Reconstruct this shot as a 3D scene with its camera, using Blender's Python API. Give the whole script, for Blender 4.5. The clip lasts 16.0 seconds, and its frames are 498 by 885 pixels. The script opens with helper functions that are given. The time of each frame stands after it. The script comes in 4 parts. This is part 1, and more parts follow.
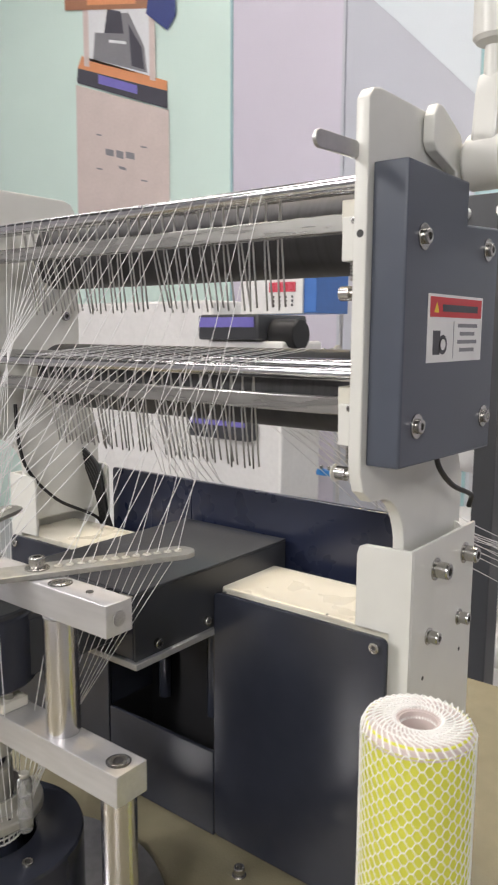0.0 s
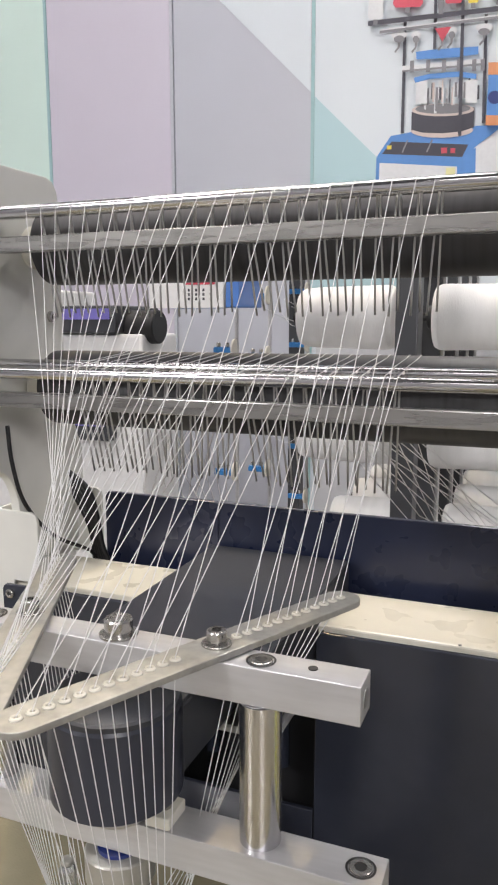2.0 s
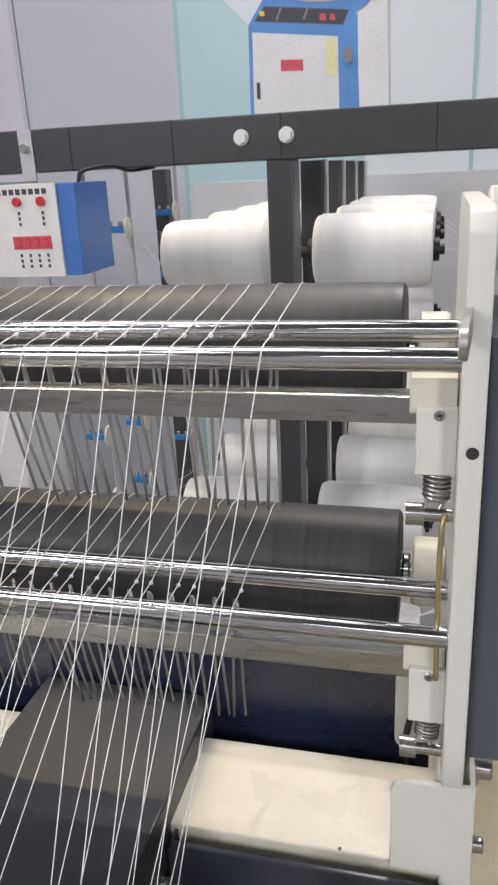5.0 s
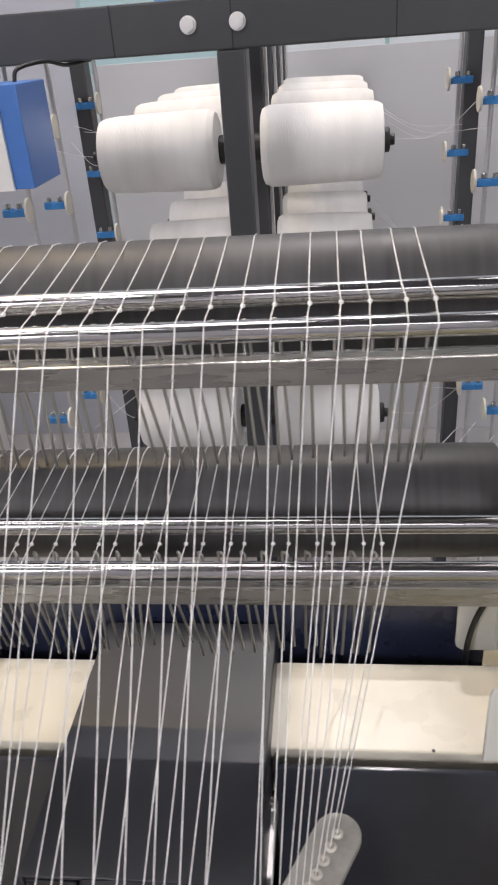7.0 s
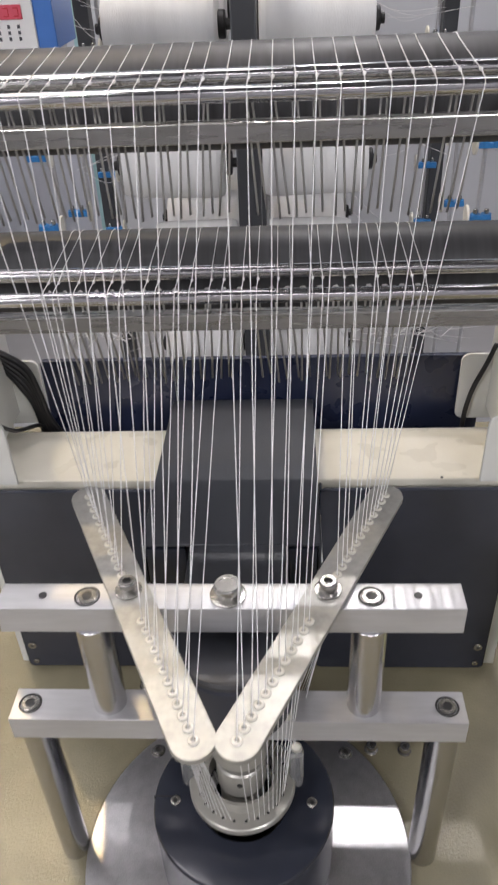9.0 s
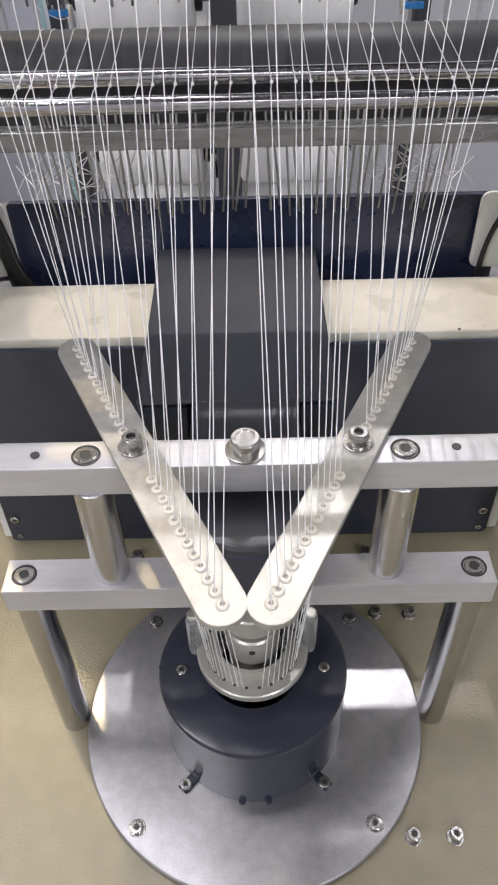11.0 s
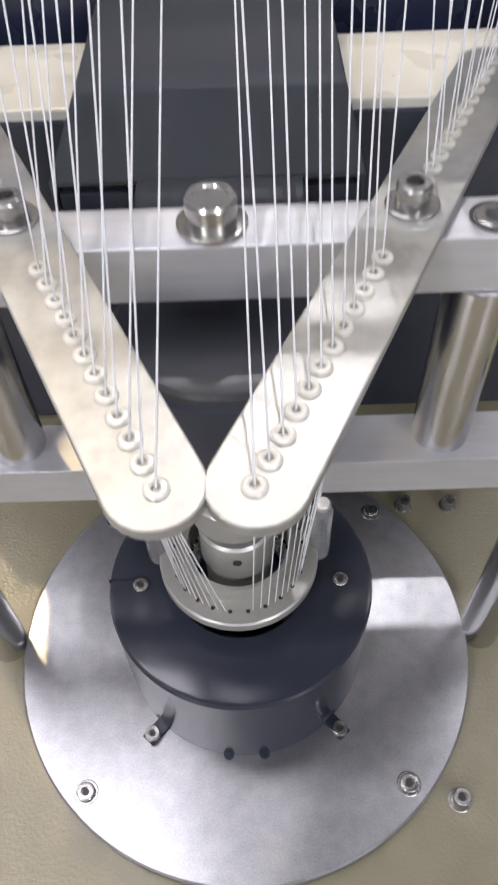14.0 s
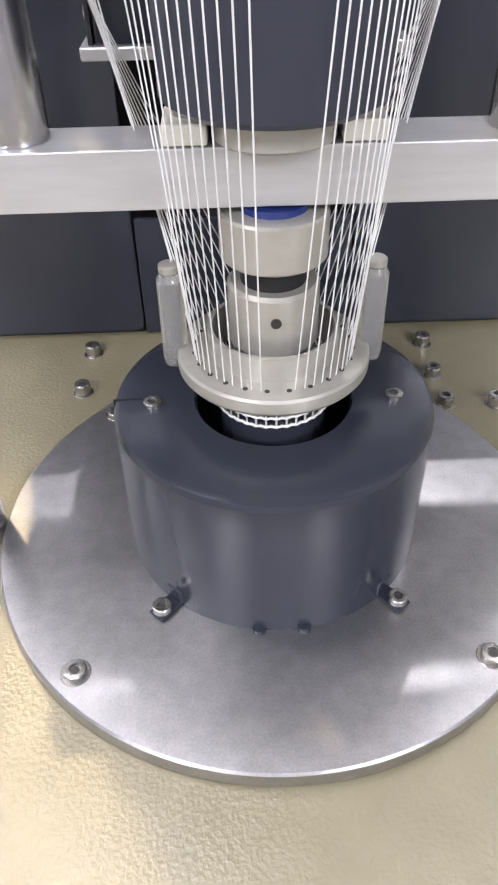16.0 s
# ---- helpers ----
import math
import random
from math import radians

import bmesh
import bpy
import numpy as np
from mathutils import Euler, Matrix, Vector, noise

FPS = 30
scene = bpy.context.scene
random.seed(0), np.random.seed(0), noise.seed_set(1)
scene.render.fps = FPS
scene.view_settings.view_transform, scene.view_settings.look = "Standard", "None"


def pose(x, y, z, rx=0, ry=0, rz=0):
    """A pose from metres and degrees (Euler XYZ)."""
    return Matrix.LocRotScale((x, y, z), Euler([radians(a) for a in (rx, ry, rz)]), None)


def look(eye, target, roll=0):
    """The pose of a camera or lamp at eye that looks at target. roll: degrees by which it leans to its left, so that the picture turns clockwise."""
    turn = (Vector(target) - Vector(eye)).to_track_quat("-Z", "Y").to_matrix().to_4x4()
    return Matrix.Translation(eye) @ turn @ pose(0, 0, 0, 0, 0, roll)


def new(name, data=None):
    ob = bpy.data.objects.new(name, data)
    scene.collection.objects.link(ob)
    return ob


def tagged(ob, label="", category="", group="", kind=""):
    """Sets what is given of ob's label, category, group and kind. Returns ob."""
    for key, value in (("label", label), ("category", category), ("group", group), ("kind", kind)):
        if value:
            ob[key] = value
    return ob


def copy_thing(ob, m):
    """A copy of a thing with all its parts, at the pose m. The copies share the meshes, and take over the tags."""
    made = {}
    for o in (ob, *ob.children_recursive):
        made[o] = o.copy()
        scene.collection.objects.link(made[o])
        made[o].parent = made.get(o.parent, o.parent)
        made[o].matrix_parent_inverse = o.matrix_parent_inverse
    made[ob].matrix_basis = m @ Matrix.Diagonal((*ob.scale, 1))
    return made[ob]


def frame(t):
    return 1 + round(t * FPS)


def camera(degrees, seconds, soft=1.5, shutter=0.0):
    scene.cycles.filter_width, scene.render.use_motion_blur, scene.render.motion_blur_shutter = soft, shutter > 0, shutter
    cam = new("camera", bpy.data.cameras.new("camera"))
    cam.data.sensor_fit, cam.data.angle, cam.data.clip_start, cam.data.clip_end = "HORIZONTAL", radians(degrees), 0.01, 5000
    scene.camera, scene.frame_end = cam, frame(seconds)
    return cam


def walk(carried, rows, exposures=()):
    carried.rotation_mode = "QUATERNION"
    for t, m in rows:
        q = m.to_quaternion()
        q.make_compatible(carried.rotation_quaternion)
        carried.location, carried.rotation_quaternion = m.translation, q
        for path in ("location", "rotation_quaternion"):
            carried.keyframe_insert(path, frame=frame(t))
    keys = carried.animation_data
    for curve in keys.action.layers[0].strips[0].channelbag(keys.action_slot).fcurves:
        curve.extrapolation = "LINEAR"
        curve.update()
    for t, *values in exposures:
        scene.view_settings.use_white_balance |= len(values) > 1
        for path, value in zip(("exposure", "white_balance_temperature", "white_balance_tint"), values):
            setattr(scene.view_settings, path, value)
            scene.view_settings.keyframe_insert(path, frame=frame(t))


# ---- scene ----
cam = camera(36.8, 16.0, soft=2.1, shutter=0.4)
PATH = [
    (0, (0.498, -0.263, 0.482), (-0.723, 1.295, 0.191), 0.3),
    (0.5, (0.427, -0.31, 0.489), (-0.609, 1.367, 0.15), 0.7),
    (1, (0.313, -0.308, 0.491), (-0.562, 1.459, 0.152), 0.5),
    (1.5, (0.254, -0.312, 0.495), (-0.532, 1.495, 0.154), 0.1),
    (2, (0.229, -0.316, 0.496), (-0.502, 1.518, 0.174), -0.1),
    (2.5, (0.219, -0.326, 0.513), (-0.467, 1.531, 0.231), -0.5),
    (3, (0.215, -0.325, 0.531), (-0.418, 1.552, 0.254), -0.5),
    (3.5, (0.21, -0.289, 0.553), (-0.365, 1.601, 0.241), -0.8),
    (4, (0.211, -0.231, 0.585), (-0.318, 1.657, 0.188), -1.5),
    (4.5, (0.221, -0.156, 0.625), (-0.281, 1.705, 0.09), -2.4),
    (5, (0.226, -0.107, 0.656), (-0.25, 1.713, -0.023), -2.9),
    (7.5, (0.076, -0.108, 0.694), (-0.095, 1.62, -0.298), -4.4),
    (8, (0.055, -0.156, 0.675), (-0.089, 1.554, -0.352), -4.0),
    (8.5, (0.053, -0.232, 0.665), (-0.073, 1.447, -0.415), -3.4),
    (9, (0.04, -0.29, 0.666), (-0.066, 1.349, -0.476), -2.7),
    (9.5, (0.016, -0.3, 0.645), (-0.067, 1.293, -0.562), -2.5),
    (10, (0.004, -0.29, 0.624), (-0.048, 1.255, -0.645), -2.1),
    (12.5, (0.004, -0.194, 0.586), (0.013, 1.123, -0.919), -1.1),
    (13, (0.011, -0.167, 0.536), (0.0, 1.117, -0.997), -1.5),
    (13.5, (0.01, -0.16, 0.503), (-0.004, 1.098, -1.052), -1.9),
    (14, (0.012, -0.159, 0.457), (-0.007, 1.085, -1.109), -2.5),
    (14.5, (0.008, -0.162, 0.4), (-0.005, 1.096, -1.154), -2.6),
    (15, (-0.002, -0.169, 0.357), (-0.014, 1.124, -1.17), -2.7),
    (15.5, (-0.01, -0.193, 0.312), (-0.005, 1.199, -1.125), -2.0),
    (16, (-0.016, -0.234, 0.293), (0.015, 1.289, -1.003), -1.3),
]
walk(cam, [(t, look(e, g, r)) for t, e, g, r in PATH],
     exposures=((0, 0.5, 6900, 9), (1, 0.46, 6700, 10), (2, 0.38, 6750, 10), (4, 0.16, 6650, 10), (5, 0.2, 6600, 10), (7.5, 0.1, 6700, 13),
                (9, 0.03, 6500, 12), (10, 0.15, 6400, 12), (12.5, 0.2, 6350, 13), (14, 0.25, 6200, 13), (14.5, 0.32, 6150, 13), (15, 0.62, 6250, 13), (16, 1.05, 6350, 13)))

# ---------- world and lights ----------
world = bpy.data.worlds.new("world")
scene.world = world
world.use_nodes = True
world.node_tree.nodes["Background"].inputs[0].default_value = (0.75, 0.8, 0.9, 1)
world.node_tree.nodes["Background"].inputs[1].default_value = 0.3
LAMP_POWER = 8.0


def unseen_lamp(x, y, z, watts, size, target, colour=(1.0, 0.955, 0.955)):
    """An unseen disk lamp aimed at the stand, for hall spots and added fill alike."""
    d = bpy.data.lights.new("unseen_lamp", "AREA")
    d.shape, d.size, d.energy = "DISK", size, watts
    d.color = colour
    d.spread = radians(120)
    new("unseen_lamp", d).matrix_world = look((x, y, z), target)


# white spot over the back wall, a warm one to its left
unseen_lamp(0.26, 2.275, 3.3, 15, 0.05, (0, 0.1, 0.2), (1.0, 0.965, 0.965))
unseen_lamp(-1.25, 1.75, 3.3, 12, 0.06, (-0.1, 0, 0.1), (1.0, 0.77, 0.42))
# three unseen fill lamps added in front to brighten the stand's front
unseen_lamp(-0.85, -1.0, 3.3, 3, 0.08, (0, 0.1, 0.2))
unseen_lamp(-1.6, -2.3, 1.9, 13, 0.6, (0, 0.1, 0.1), (0.97, 0.97, 1.0))
unseen_lamp(1.6, -2.5, 1.9, 13, 0.6, (0, 0.1, 0.1), (0.97, 0.97, 1.0))


# ---------- materials ----------
def mat(name, color, rough=0.5, metal=0.0, vary=0.06, scale=60.0, bump=0.0, bump_scale=400.0, stretch=(1, 1, 1),
        rough_vary=0.015, emit=0.0, coat=0.0, stains=0.0, stain_color=(0.2, 0.17, 0.12), piece=0.0):
    m = bpy.data.materials.new(name)
    m.use_nodes = True
    t = m.node_tree
    n, l = t.nodes, t.links
    b = n["Principled BSDF"]
    b.inputs["Metallic"].default_value = metal
    b.inputs["Coat Weight"].default_value = coat
    if emit:
        b.inputs["Emission Color"].default_value = (*color, 1)
        b.inputs["Emission Strength"].default_value = emit
    geo = n.new("ShaderNodeNewGeometry")
    mp = n.new("ShaderNodeMapping")
    mp.inputs["Scale"].default_value = stretch
    l.new(geo.outputs["Position"], mp.inputs[0])
    big = n.new("ShaderNodeTexNoise")
    big.inputs["Scale"].default_value = scale * 0.12
    big.inputs["Detail"].default_value = 3
    fine = n.new("ShaderNodeTexNoise")
    fine.inputs["Scale"].default_value = scale
    fine.inputs["Detail"].default_value = 2
    l.new(mp.outputs[0], big.inputs[0])
    l.new(mp.outputs[0], fine.inputs[0])
    add = n.new("ShaderNodeMath")
    add.operation = "ADD"
    l.new(big.outputs[0], add.inputs[0])
    l.new(fine.outputs[0], add.inputs[1])
    ramp = n.new("ShaderNodeMapRange")
    ramp.inputs[1].default_value, ramp.inputs[2].default_value = 0.6, 1.4
    ramp.inputs[3].default_value, ramp.inputs[4].default_value = 1 - vary, 1 + vary
    l.new(add.outputs[0], ramp.inputs[0])
    mul = n.new("ShaderNodeMix")
    mul.data_type, mul.blend_type = "RGBA", "MULTIPLY"
    mul.inputs[0].default_value = 1
    mul.inputs[6].default_value = (*color, 1)
    l.new(ramp.outputs[0], mul.inputs[7])
    last = mul.outputs[2]
    if stains:
        sp = n.new("ShaderNodeTexNoise")
        sp.inputs["Scale"].default_value = scale * 0.5
        sp.inputs["Detail"].default_value = 8
        l.new(geo.outputs["Position"], sp.inputs[0])
        r2 = n.new("ShaderNodeMapRange")
        r2.inputs[1].default_value, r2.inputs[2].default_value = 0.58, 0.75
        r2.inputs[3].default_value, r2.inputs[4].default_value = 0, stains
        l.new(sp.outputs[0], r2.inputs[0])
        mx = n.new("ShaderNodeMix")
        mx.data_type = "RGBA"
        mx.inputs[7].default_value = (*stain_color, 1)
        l.new(last, mx.inputs[6])
        l.new(r2.outputs[0], mx.inputs[0])
        last = mx.outputs[2]
    if piece:
        info = n.new("ShaderNodeObjectInfo")
        r3 = n.new("ShaderNodeMapRange")
        r3.inputs[3].default_value, r3.inputs[4].default_value = 1 - piece, 1 + piece
        l.new(info.outputs["Random"], r3.inputs[0])
        m3 = n.new("ShaderNodeMix")
        m3.data_type, m3.blend_type = "RGBA", "MULTIPLY"
        m3.inputs[0].default_value = 1
        l.new(last, m3.inputs[6])
        l.new(r3.outputs[0], m3.inputs[7])
        last = m3.outputs[2]
    l.new(last, b.inputs["Base Color"])
    rr = n.new("ShaderNodeMapRange")
    rr.inputs[1].default_value, rr.inputs[2].default_value = 0.3, 0.7
    rr.inputs[3].default_value, rr.inputs[4].default_value = max(rough - rough_vary, 0.02), min(rough + rough_vary, 1)
    l.new(fine.outputs[0], rr.inputs[0])
    l.new(rr.outputs[0], b.inputs["Roughness"])
    if bump:
        bn = n.new("ShaderNodeTexNoise")
        bn.inputs["Scale"].default_value = bump_scale
        bn.inputs["Detail"].default_value = 3
        l.new(mp.outputs[0], bn.inputs[0])
        bp = n.new("ShaderNodeBump")
        bp.inputs["Strength"].default_value = bump
        bp.inputs["Distance"].default_value = 0.001
        l.new(bn.outputs[0], bp.inputs["Height"])
        l.new(bp.outputs[0], b.inputs["Normal"])
    return m


M = dict(
    table=mat("beige_paint", (0.245, 0.220, 0.145), 0.19, 0, 0.09, 40, 0.45, 460, stains=0.12, stain_color=(0.30, 0.28, 0.20)),
    alu=mat("machined_aluminium", (0.45, 0.45, 0.462), 0.33, 0.95, 0.18, 900, rough_vary=0.02),
    alu_bar=mat("milled_aluminium", (0.55, 0.55, 0.56), 0.38, 0.6, 0.10, 260, 0.06, 700, stretch=(0.15, 1, 1), rough_vary=0.04),
    bar_steel=mat("drawn_steel_bar", (0.38, 0.375, 0.355), 0.28, 0.95, 0.12, 220, stretch=(0.1, 1, 1), rough_vary=0.05),
    # strong tone mottling puts patchy reflections into the arm's colour
    arm=mat("satin_arm", (0.39, 0.385, 0.355), 0.42, 0.5, 0.26, 160, 0.05, 900, rough_vary=0.05, stains=0.25, stain_color=(0.33, 0.31, 0.25)),
    chrome=mat("ground_steel", (0.56, 0.56, 0.57), 0.12, 1.0, 0.03, 90, stretch=(0.05, 1, 1)),
    post=mat("turned_steel", (0.58, 0.575, 0.58), 0.22, 1.0, 0.06, 120, stretch=(1, 1, 0.05)),
    screw=mat("plated_screw", (0.45, 0.44, 0.42), 0.24, 0.95, 0.08, 400),
    socket=mat("screw_socket", (0.06, 0.06, 0.06), 0.45, 0.6),
    dark=mat("dark_grey_paint", (0.029, 0.033, 0.047), 0.17, 0, 0.08, 50, 0.04, 700),
    navy=mat("navy_paint", (0.016, 0.021, 0.046), 0.28, 0, 0.08, 40, 0.06, 900),
    hood=mat("hood_paint", (0.038, 0.041, 0.049), 0.34, 0, 0.08, 50, 0.10, 1100),
    motor=mat("motor_paint", (0.030, 0.034, 0.050), 0.33, 0, 0.06, 50, 0.04, 900),
    slate=mat("slate_blue_paint", (0.072, 0.083, 0.108), 0.30, 0, 0.06, 40, 0.06, 900),
    # near-black that puts shade into gaps, joints and recesses
    black=mat("hollow_shade_black", (0.008, 0.008, 0.010), 0.6),
    cream=mat("cream_paint", (0.70, 0.67, 0.575), 0.28, 0, 0.07, 30, 0.03, 420, stains=0.05, stain_color=(0.5, 0.45, 0.33)),
    white=mat("warm_white_paint", (0.66, 0.66, 0.62), 0.34, 0, 0.04, 40, 0.05, 800),
    plastic=mat("ivory_plastic", (0.66, 0.64, 0.56), 0.42, 0, 0.05, 80),
    rubber=mat("roller_rubber", (0.040, 0.040, 0.043), 0.50, 0, 0.60, 180, 0.06, 500, stretch=(1, 0.02, 0.02), rough_vary=0.08),
    yarn=mat("white_yarn", (0.76, 0.76, 0.76), 0.7, 0, 0.05, 900),
    wire=mat("guide_wire", (0.46, 0.455, 0.44), 0.34, 0.9, 0.08, 200),
    ceramic=mat("eyelet_ceramic", (0.62, 0.60, 0.53), 0.25, 0, 0.03, 200, coat=0.3),
    ringm=mat("cast_ring", (0.45, 0.44, 0.40), 0.36, 0.5, 0.08, 150),
    cone=mat("yarn_package", (0.80, 0.80, 0.785), 0.85, 0, 0.10, 30, 0.6, 500, stretch=(1, 0.2, 0.2)),
    frame=mat("charcoal_frame", (0.045, 0.048, 0.054), 0.42, 0, 0.08, 30, 0.05, 600),
    cable=mat("black_cable", (0.010, 0.010, 0.011), 0.45),
    lime=mat("lime_felt", (0.66, 0.66, 0.085), 0.75, 0, 0.12, 120, 0.3, 900),
    net=mat("white_net", (0.85, 0.85, 0.82), 0.5, 0, 0.04, 300),
    blue=mat("blue_plastic", (0.03, 0.20, 0.50), 0.35),
    bluep=mat("blue_enamel", (0.06, 0.18, 0.52), 0.35),
    seal=mat("dark_blue_seal", (0.015, 0.03, 0.16), 0.35),
    redled=mat("red_display", (0.35, 0.01, 0.02), 0.3, emit=0.3),
    red=mat("red_paint", (0.55, 0.03, 0.04), 0.4),
    green=mat("green_button", (0.02, 0.30, 0.12), 0.4),
    yellow=mat("yellow_ink", (0.75, 0.55, 0.05), 0.5),
    label=mat("label_white", (0.75, 0.75, 0.74), 0.4),
    ink=mat("label_ink", (0.06, 0.06, 0.07), 0.5),
    zinc=mat("zinc_plated", (0.80, 0.80, 0.80), 0.35, 0.25),
    spring=mat("spring_steel", (0.45, 0.44, 0.42), 0.28, 1.0),
    brass=mat("brass_rod", (0.52, 0.43, 0.22), 0.35, 0.8),
    glasspl=mat("clear_pin", (0.75, 0.76, 0.76), 0.12, 0.3),
    floor=mat("hall_floor", (0.40, 0.40, 0.41), 0.5, 0, 0.1, 6),
    ceil=mat("ceiling_grey", (0.16, 0.16, 0.17), 0.7, 0, 0.05, 4),
    wallw=mat("booth_white", (0.74, 0.74, 0.77), 0.5, 0, 0.02, 4),
    lilac=mat("lilac_panel", (0.60, 0.57, 0.66), 0.45, 0, 0.02, 3),
    greyp=mat("grey_panel", (0.50, 0.52, 0.58), 0.45, 0, 0.02, 3),
    dado=mat("grey_dado", (0.56, 0.575, 0.60), 0.45, 0, 0.03, 3),
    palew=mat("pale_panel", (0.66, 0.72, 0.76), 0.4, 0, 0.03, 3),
    mint=mat("mint_panel", (0.62, 0.78, 0.72), 0.4, 0, 0.05, 2),
    # teal wall tone with the diagonal shade put into it
    teal=mat("teal_shade", (0.42, 0.60, 0.64), 0.4, 0, 0.05, 2),
    seam=mat("glass_edge", (0.33, 0.52, 0.54), 0.3),
    pinkb=mat("print_beige", (0.62, 0.53, 0.50), 0.5),
    pgrey=mat("print_grey", (0.22, 0.22, 0.24), 0.5),
    plite=mat("print_light", (0.70, 0.72, 0.74), 0.5),
    pblue=mat("print_blue", (0.10, 0.27, 0.62), 0.5),
    pblk=mat("print_black", (0.06, 0.06, 0.08), 0.5),
    pred=mat("print_red", (0.60, 0.08, 0.12), 0.5),
    pyel=mat("print_yellow", (0.80, 0.62, 0.08), 0.5),
    porange=mat("print_orange", (0.70, 0.30, 0.14), 0.5),
    pcream=mat("print_cream", (0.72, 0.66, 0.50), 0.5),
    pnavy=mat("print_navy", (0.03, 0.05, 0.20), 0.5),
    pbrown=mat("print_brown", (0.36, 0.17, 0.10), 0.5),
    ppale=mat("print_pale_yellow", (0.76, 0.74, 0.40), 0.5),
    purple=mat("print_violet", (0.18, 0.16, 0.50), 0.4),
    lamp=mat("lamp_diffuser", (1.0, 0.955, 0.975), 0.5, emit=LAMP_POWER, vary=0.0),
)


clear = M["glasspl"].node_tree.nodes["Principled BSDF"]
clear.inputs["Metallic"].default_value = 0.0
clear.inputs["Transmission Weight"].default_value = 0.8


# ---------- mesh helpers ----------
def bm_box(x0, x1, y0, y1, z0, z1, bev=0.0, seg=2):
    bm = bmesh.new()
    bmesh.ops.create_cube(bm, size=1)
    bmesh.ops.scale(bm, vec=(x1 - x0, y1 - y0, z1 - z0), verts=bm.verts)
    bmesh.ops.translate(bm, vec=((x0 + x1) / 2, (y0 + y1) / 2, (z0 + z1) / 2), verts=bm.verts)
    if bev:
        bmesh.ops.bevel(bm, geom=bm.edges[:], offset=bev, segments=seg, profile=0.5, affect="EDGES")
    return bm


def bm_turn(profile, axis="z", at=(0, 0, 0), seg=32, closed=False):
    """A turned body: profile rows of (radius, height)."""
    bm = bmesh.new()
    rings = []
    for r, h in profile:
        ring = []
        for i in range(seg):
            a = 2 * math.pi * i / seg
            u, v = r * math.cos(a), r * math.sin(a)
            p = {"z": (u, v, h), "x": (h, u, v), "y": (v, h, u)}[axis]
            ring.append(bm.verts.new((p[0] + at[0], p[1] + at[1], p[2] + at[2])))
        rings.append(ring)
    pairs = list(zip(rings, rings[1:])) + ([(rings[-1], rings[0])] if closed else [])
    for a, b in pairs:
        for i in range(seg):
            bm.faces.new((a[i], a[(i + 1) % seg], b[(i + 1) % seg], b[i]))
    if not closed:
        bm.faces.new(list(reversed(rings[0])))
        bm.faces.new(rings[-1])
    bmesh.ops.recalc_face_normals(bm, faces=bm.faces[:])
    return bm


def cyl(r, h0, h1, axis="z", at=(0, 0, 0), seg=32, bev=0.0):
    if bev:
        return bm_turn([(r - bev, h0), (r, h0 + bev), (r, h1 - bev), (r - bev, h1)], axis, at, seg)
    return bm_turn([(r, h0), (r, h1)], axis, at, seg)


def bm_plate(points, axis, a0, a1, bev=0.0):
    """A plate cut to an outline of (u, v), along an axis from a0 to a1."""
    bm = bmesh.new()
    def place(u, v, a):
        return {"x": (a, u, v), "y": (u, a, v), "z": (u, v, a)}[axis]
    low = [bm.verts.new(place(u, v, a0)) for u, v in points]
    top = [bm.verts.new(place(u, v, a1)) for u, v in points]
    bm.faces.new(low)
    bm.faces.new(top)
    n = len(points)
    for i in range(n):
        bm.faces.new((low[i], low[(i + 1) % n], top[(i + 1) % n], top[i]))
    bmesh.ops.recalc_face_normals(bm, faces=bm.faces[:])
    if bev:
        rim = [e for e in bm.edges if len(e.link_faces) == 2 and e.calc_face_angle(0) > 0.6]
        bmesh.ops.bevel(bm, geom=rim, offset=bev, segments=2, profile=0.5, affect="EDGES")
    return bm


def bm_tube(points, r, seg=6, caps=True):
    """A round line through points."""
    bm = bmesh.new()
    pts = [Vector(p) for p in points]
    rings = []
    up = None
    for i, p in enumerate(pts):
        d = (pts[min(i + 1, len(pts) - 1)] - pts[max(i - 1, 0)]).normalized()
        if up is None:
            up = d.orthogonal().normalized()
        else:
            up = (up - d * up.dot(d)).normalized()
        w = d.cross(up)
        rings.append([bm.verts.new(p + up * r * math.cos(2 * math.pi * k / seg) + w * r * math.sin(2 * math.pi * k / seg)) for k in range(seg)])
    for a, b in zip(rings, rings[1:]):
        for i in range(seg):
            bm.faces.new((a[i], a[(i + 1) % seg], b[(i + 1) % seg], b[i]))
    if caps:
        bm.faces.new(list(reversed(rings[0])))
        bm.faces.new(rings[-1])
    return bm


def spline(pts, n=8):
    """A smooth line through points."""
    out = []
    P = [Vector(p) for p in pts]
    P = [2 * P[0] - P[1]] + P + [2 * P[-1] - P[-2]]
    for i in range(1, len(P) - 2):
        for k in range(n):
            t = k / n
            a, b, c, d = P[i - 1], P[i], P[i + 1], P[i + 2]
            out.append(0.5 * (2 * b + (c - a) * t + (2 * a - 5 * b + 4 * c - d) * t * t + (3 * b - a - 3 * c + d) * t ** 3))
    out.append(P[-2])
    return out


def join(*bms):
    out = bmesh.new()
    for b in bms:
        me = bpy.data.meshes.new("tmp")
        b.to_mesh(me)
        b.free()
        out.from_mesh(me)
        bpy.data.meshes.remove(me)
    return out


MESHES = {}
ROUND = ("cable", "wire", "spring", "yarn", "wire_guide", "mesh_net")


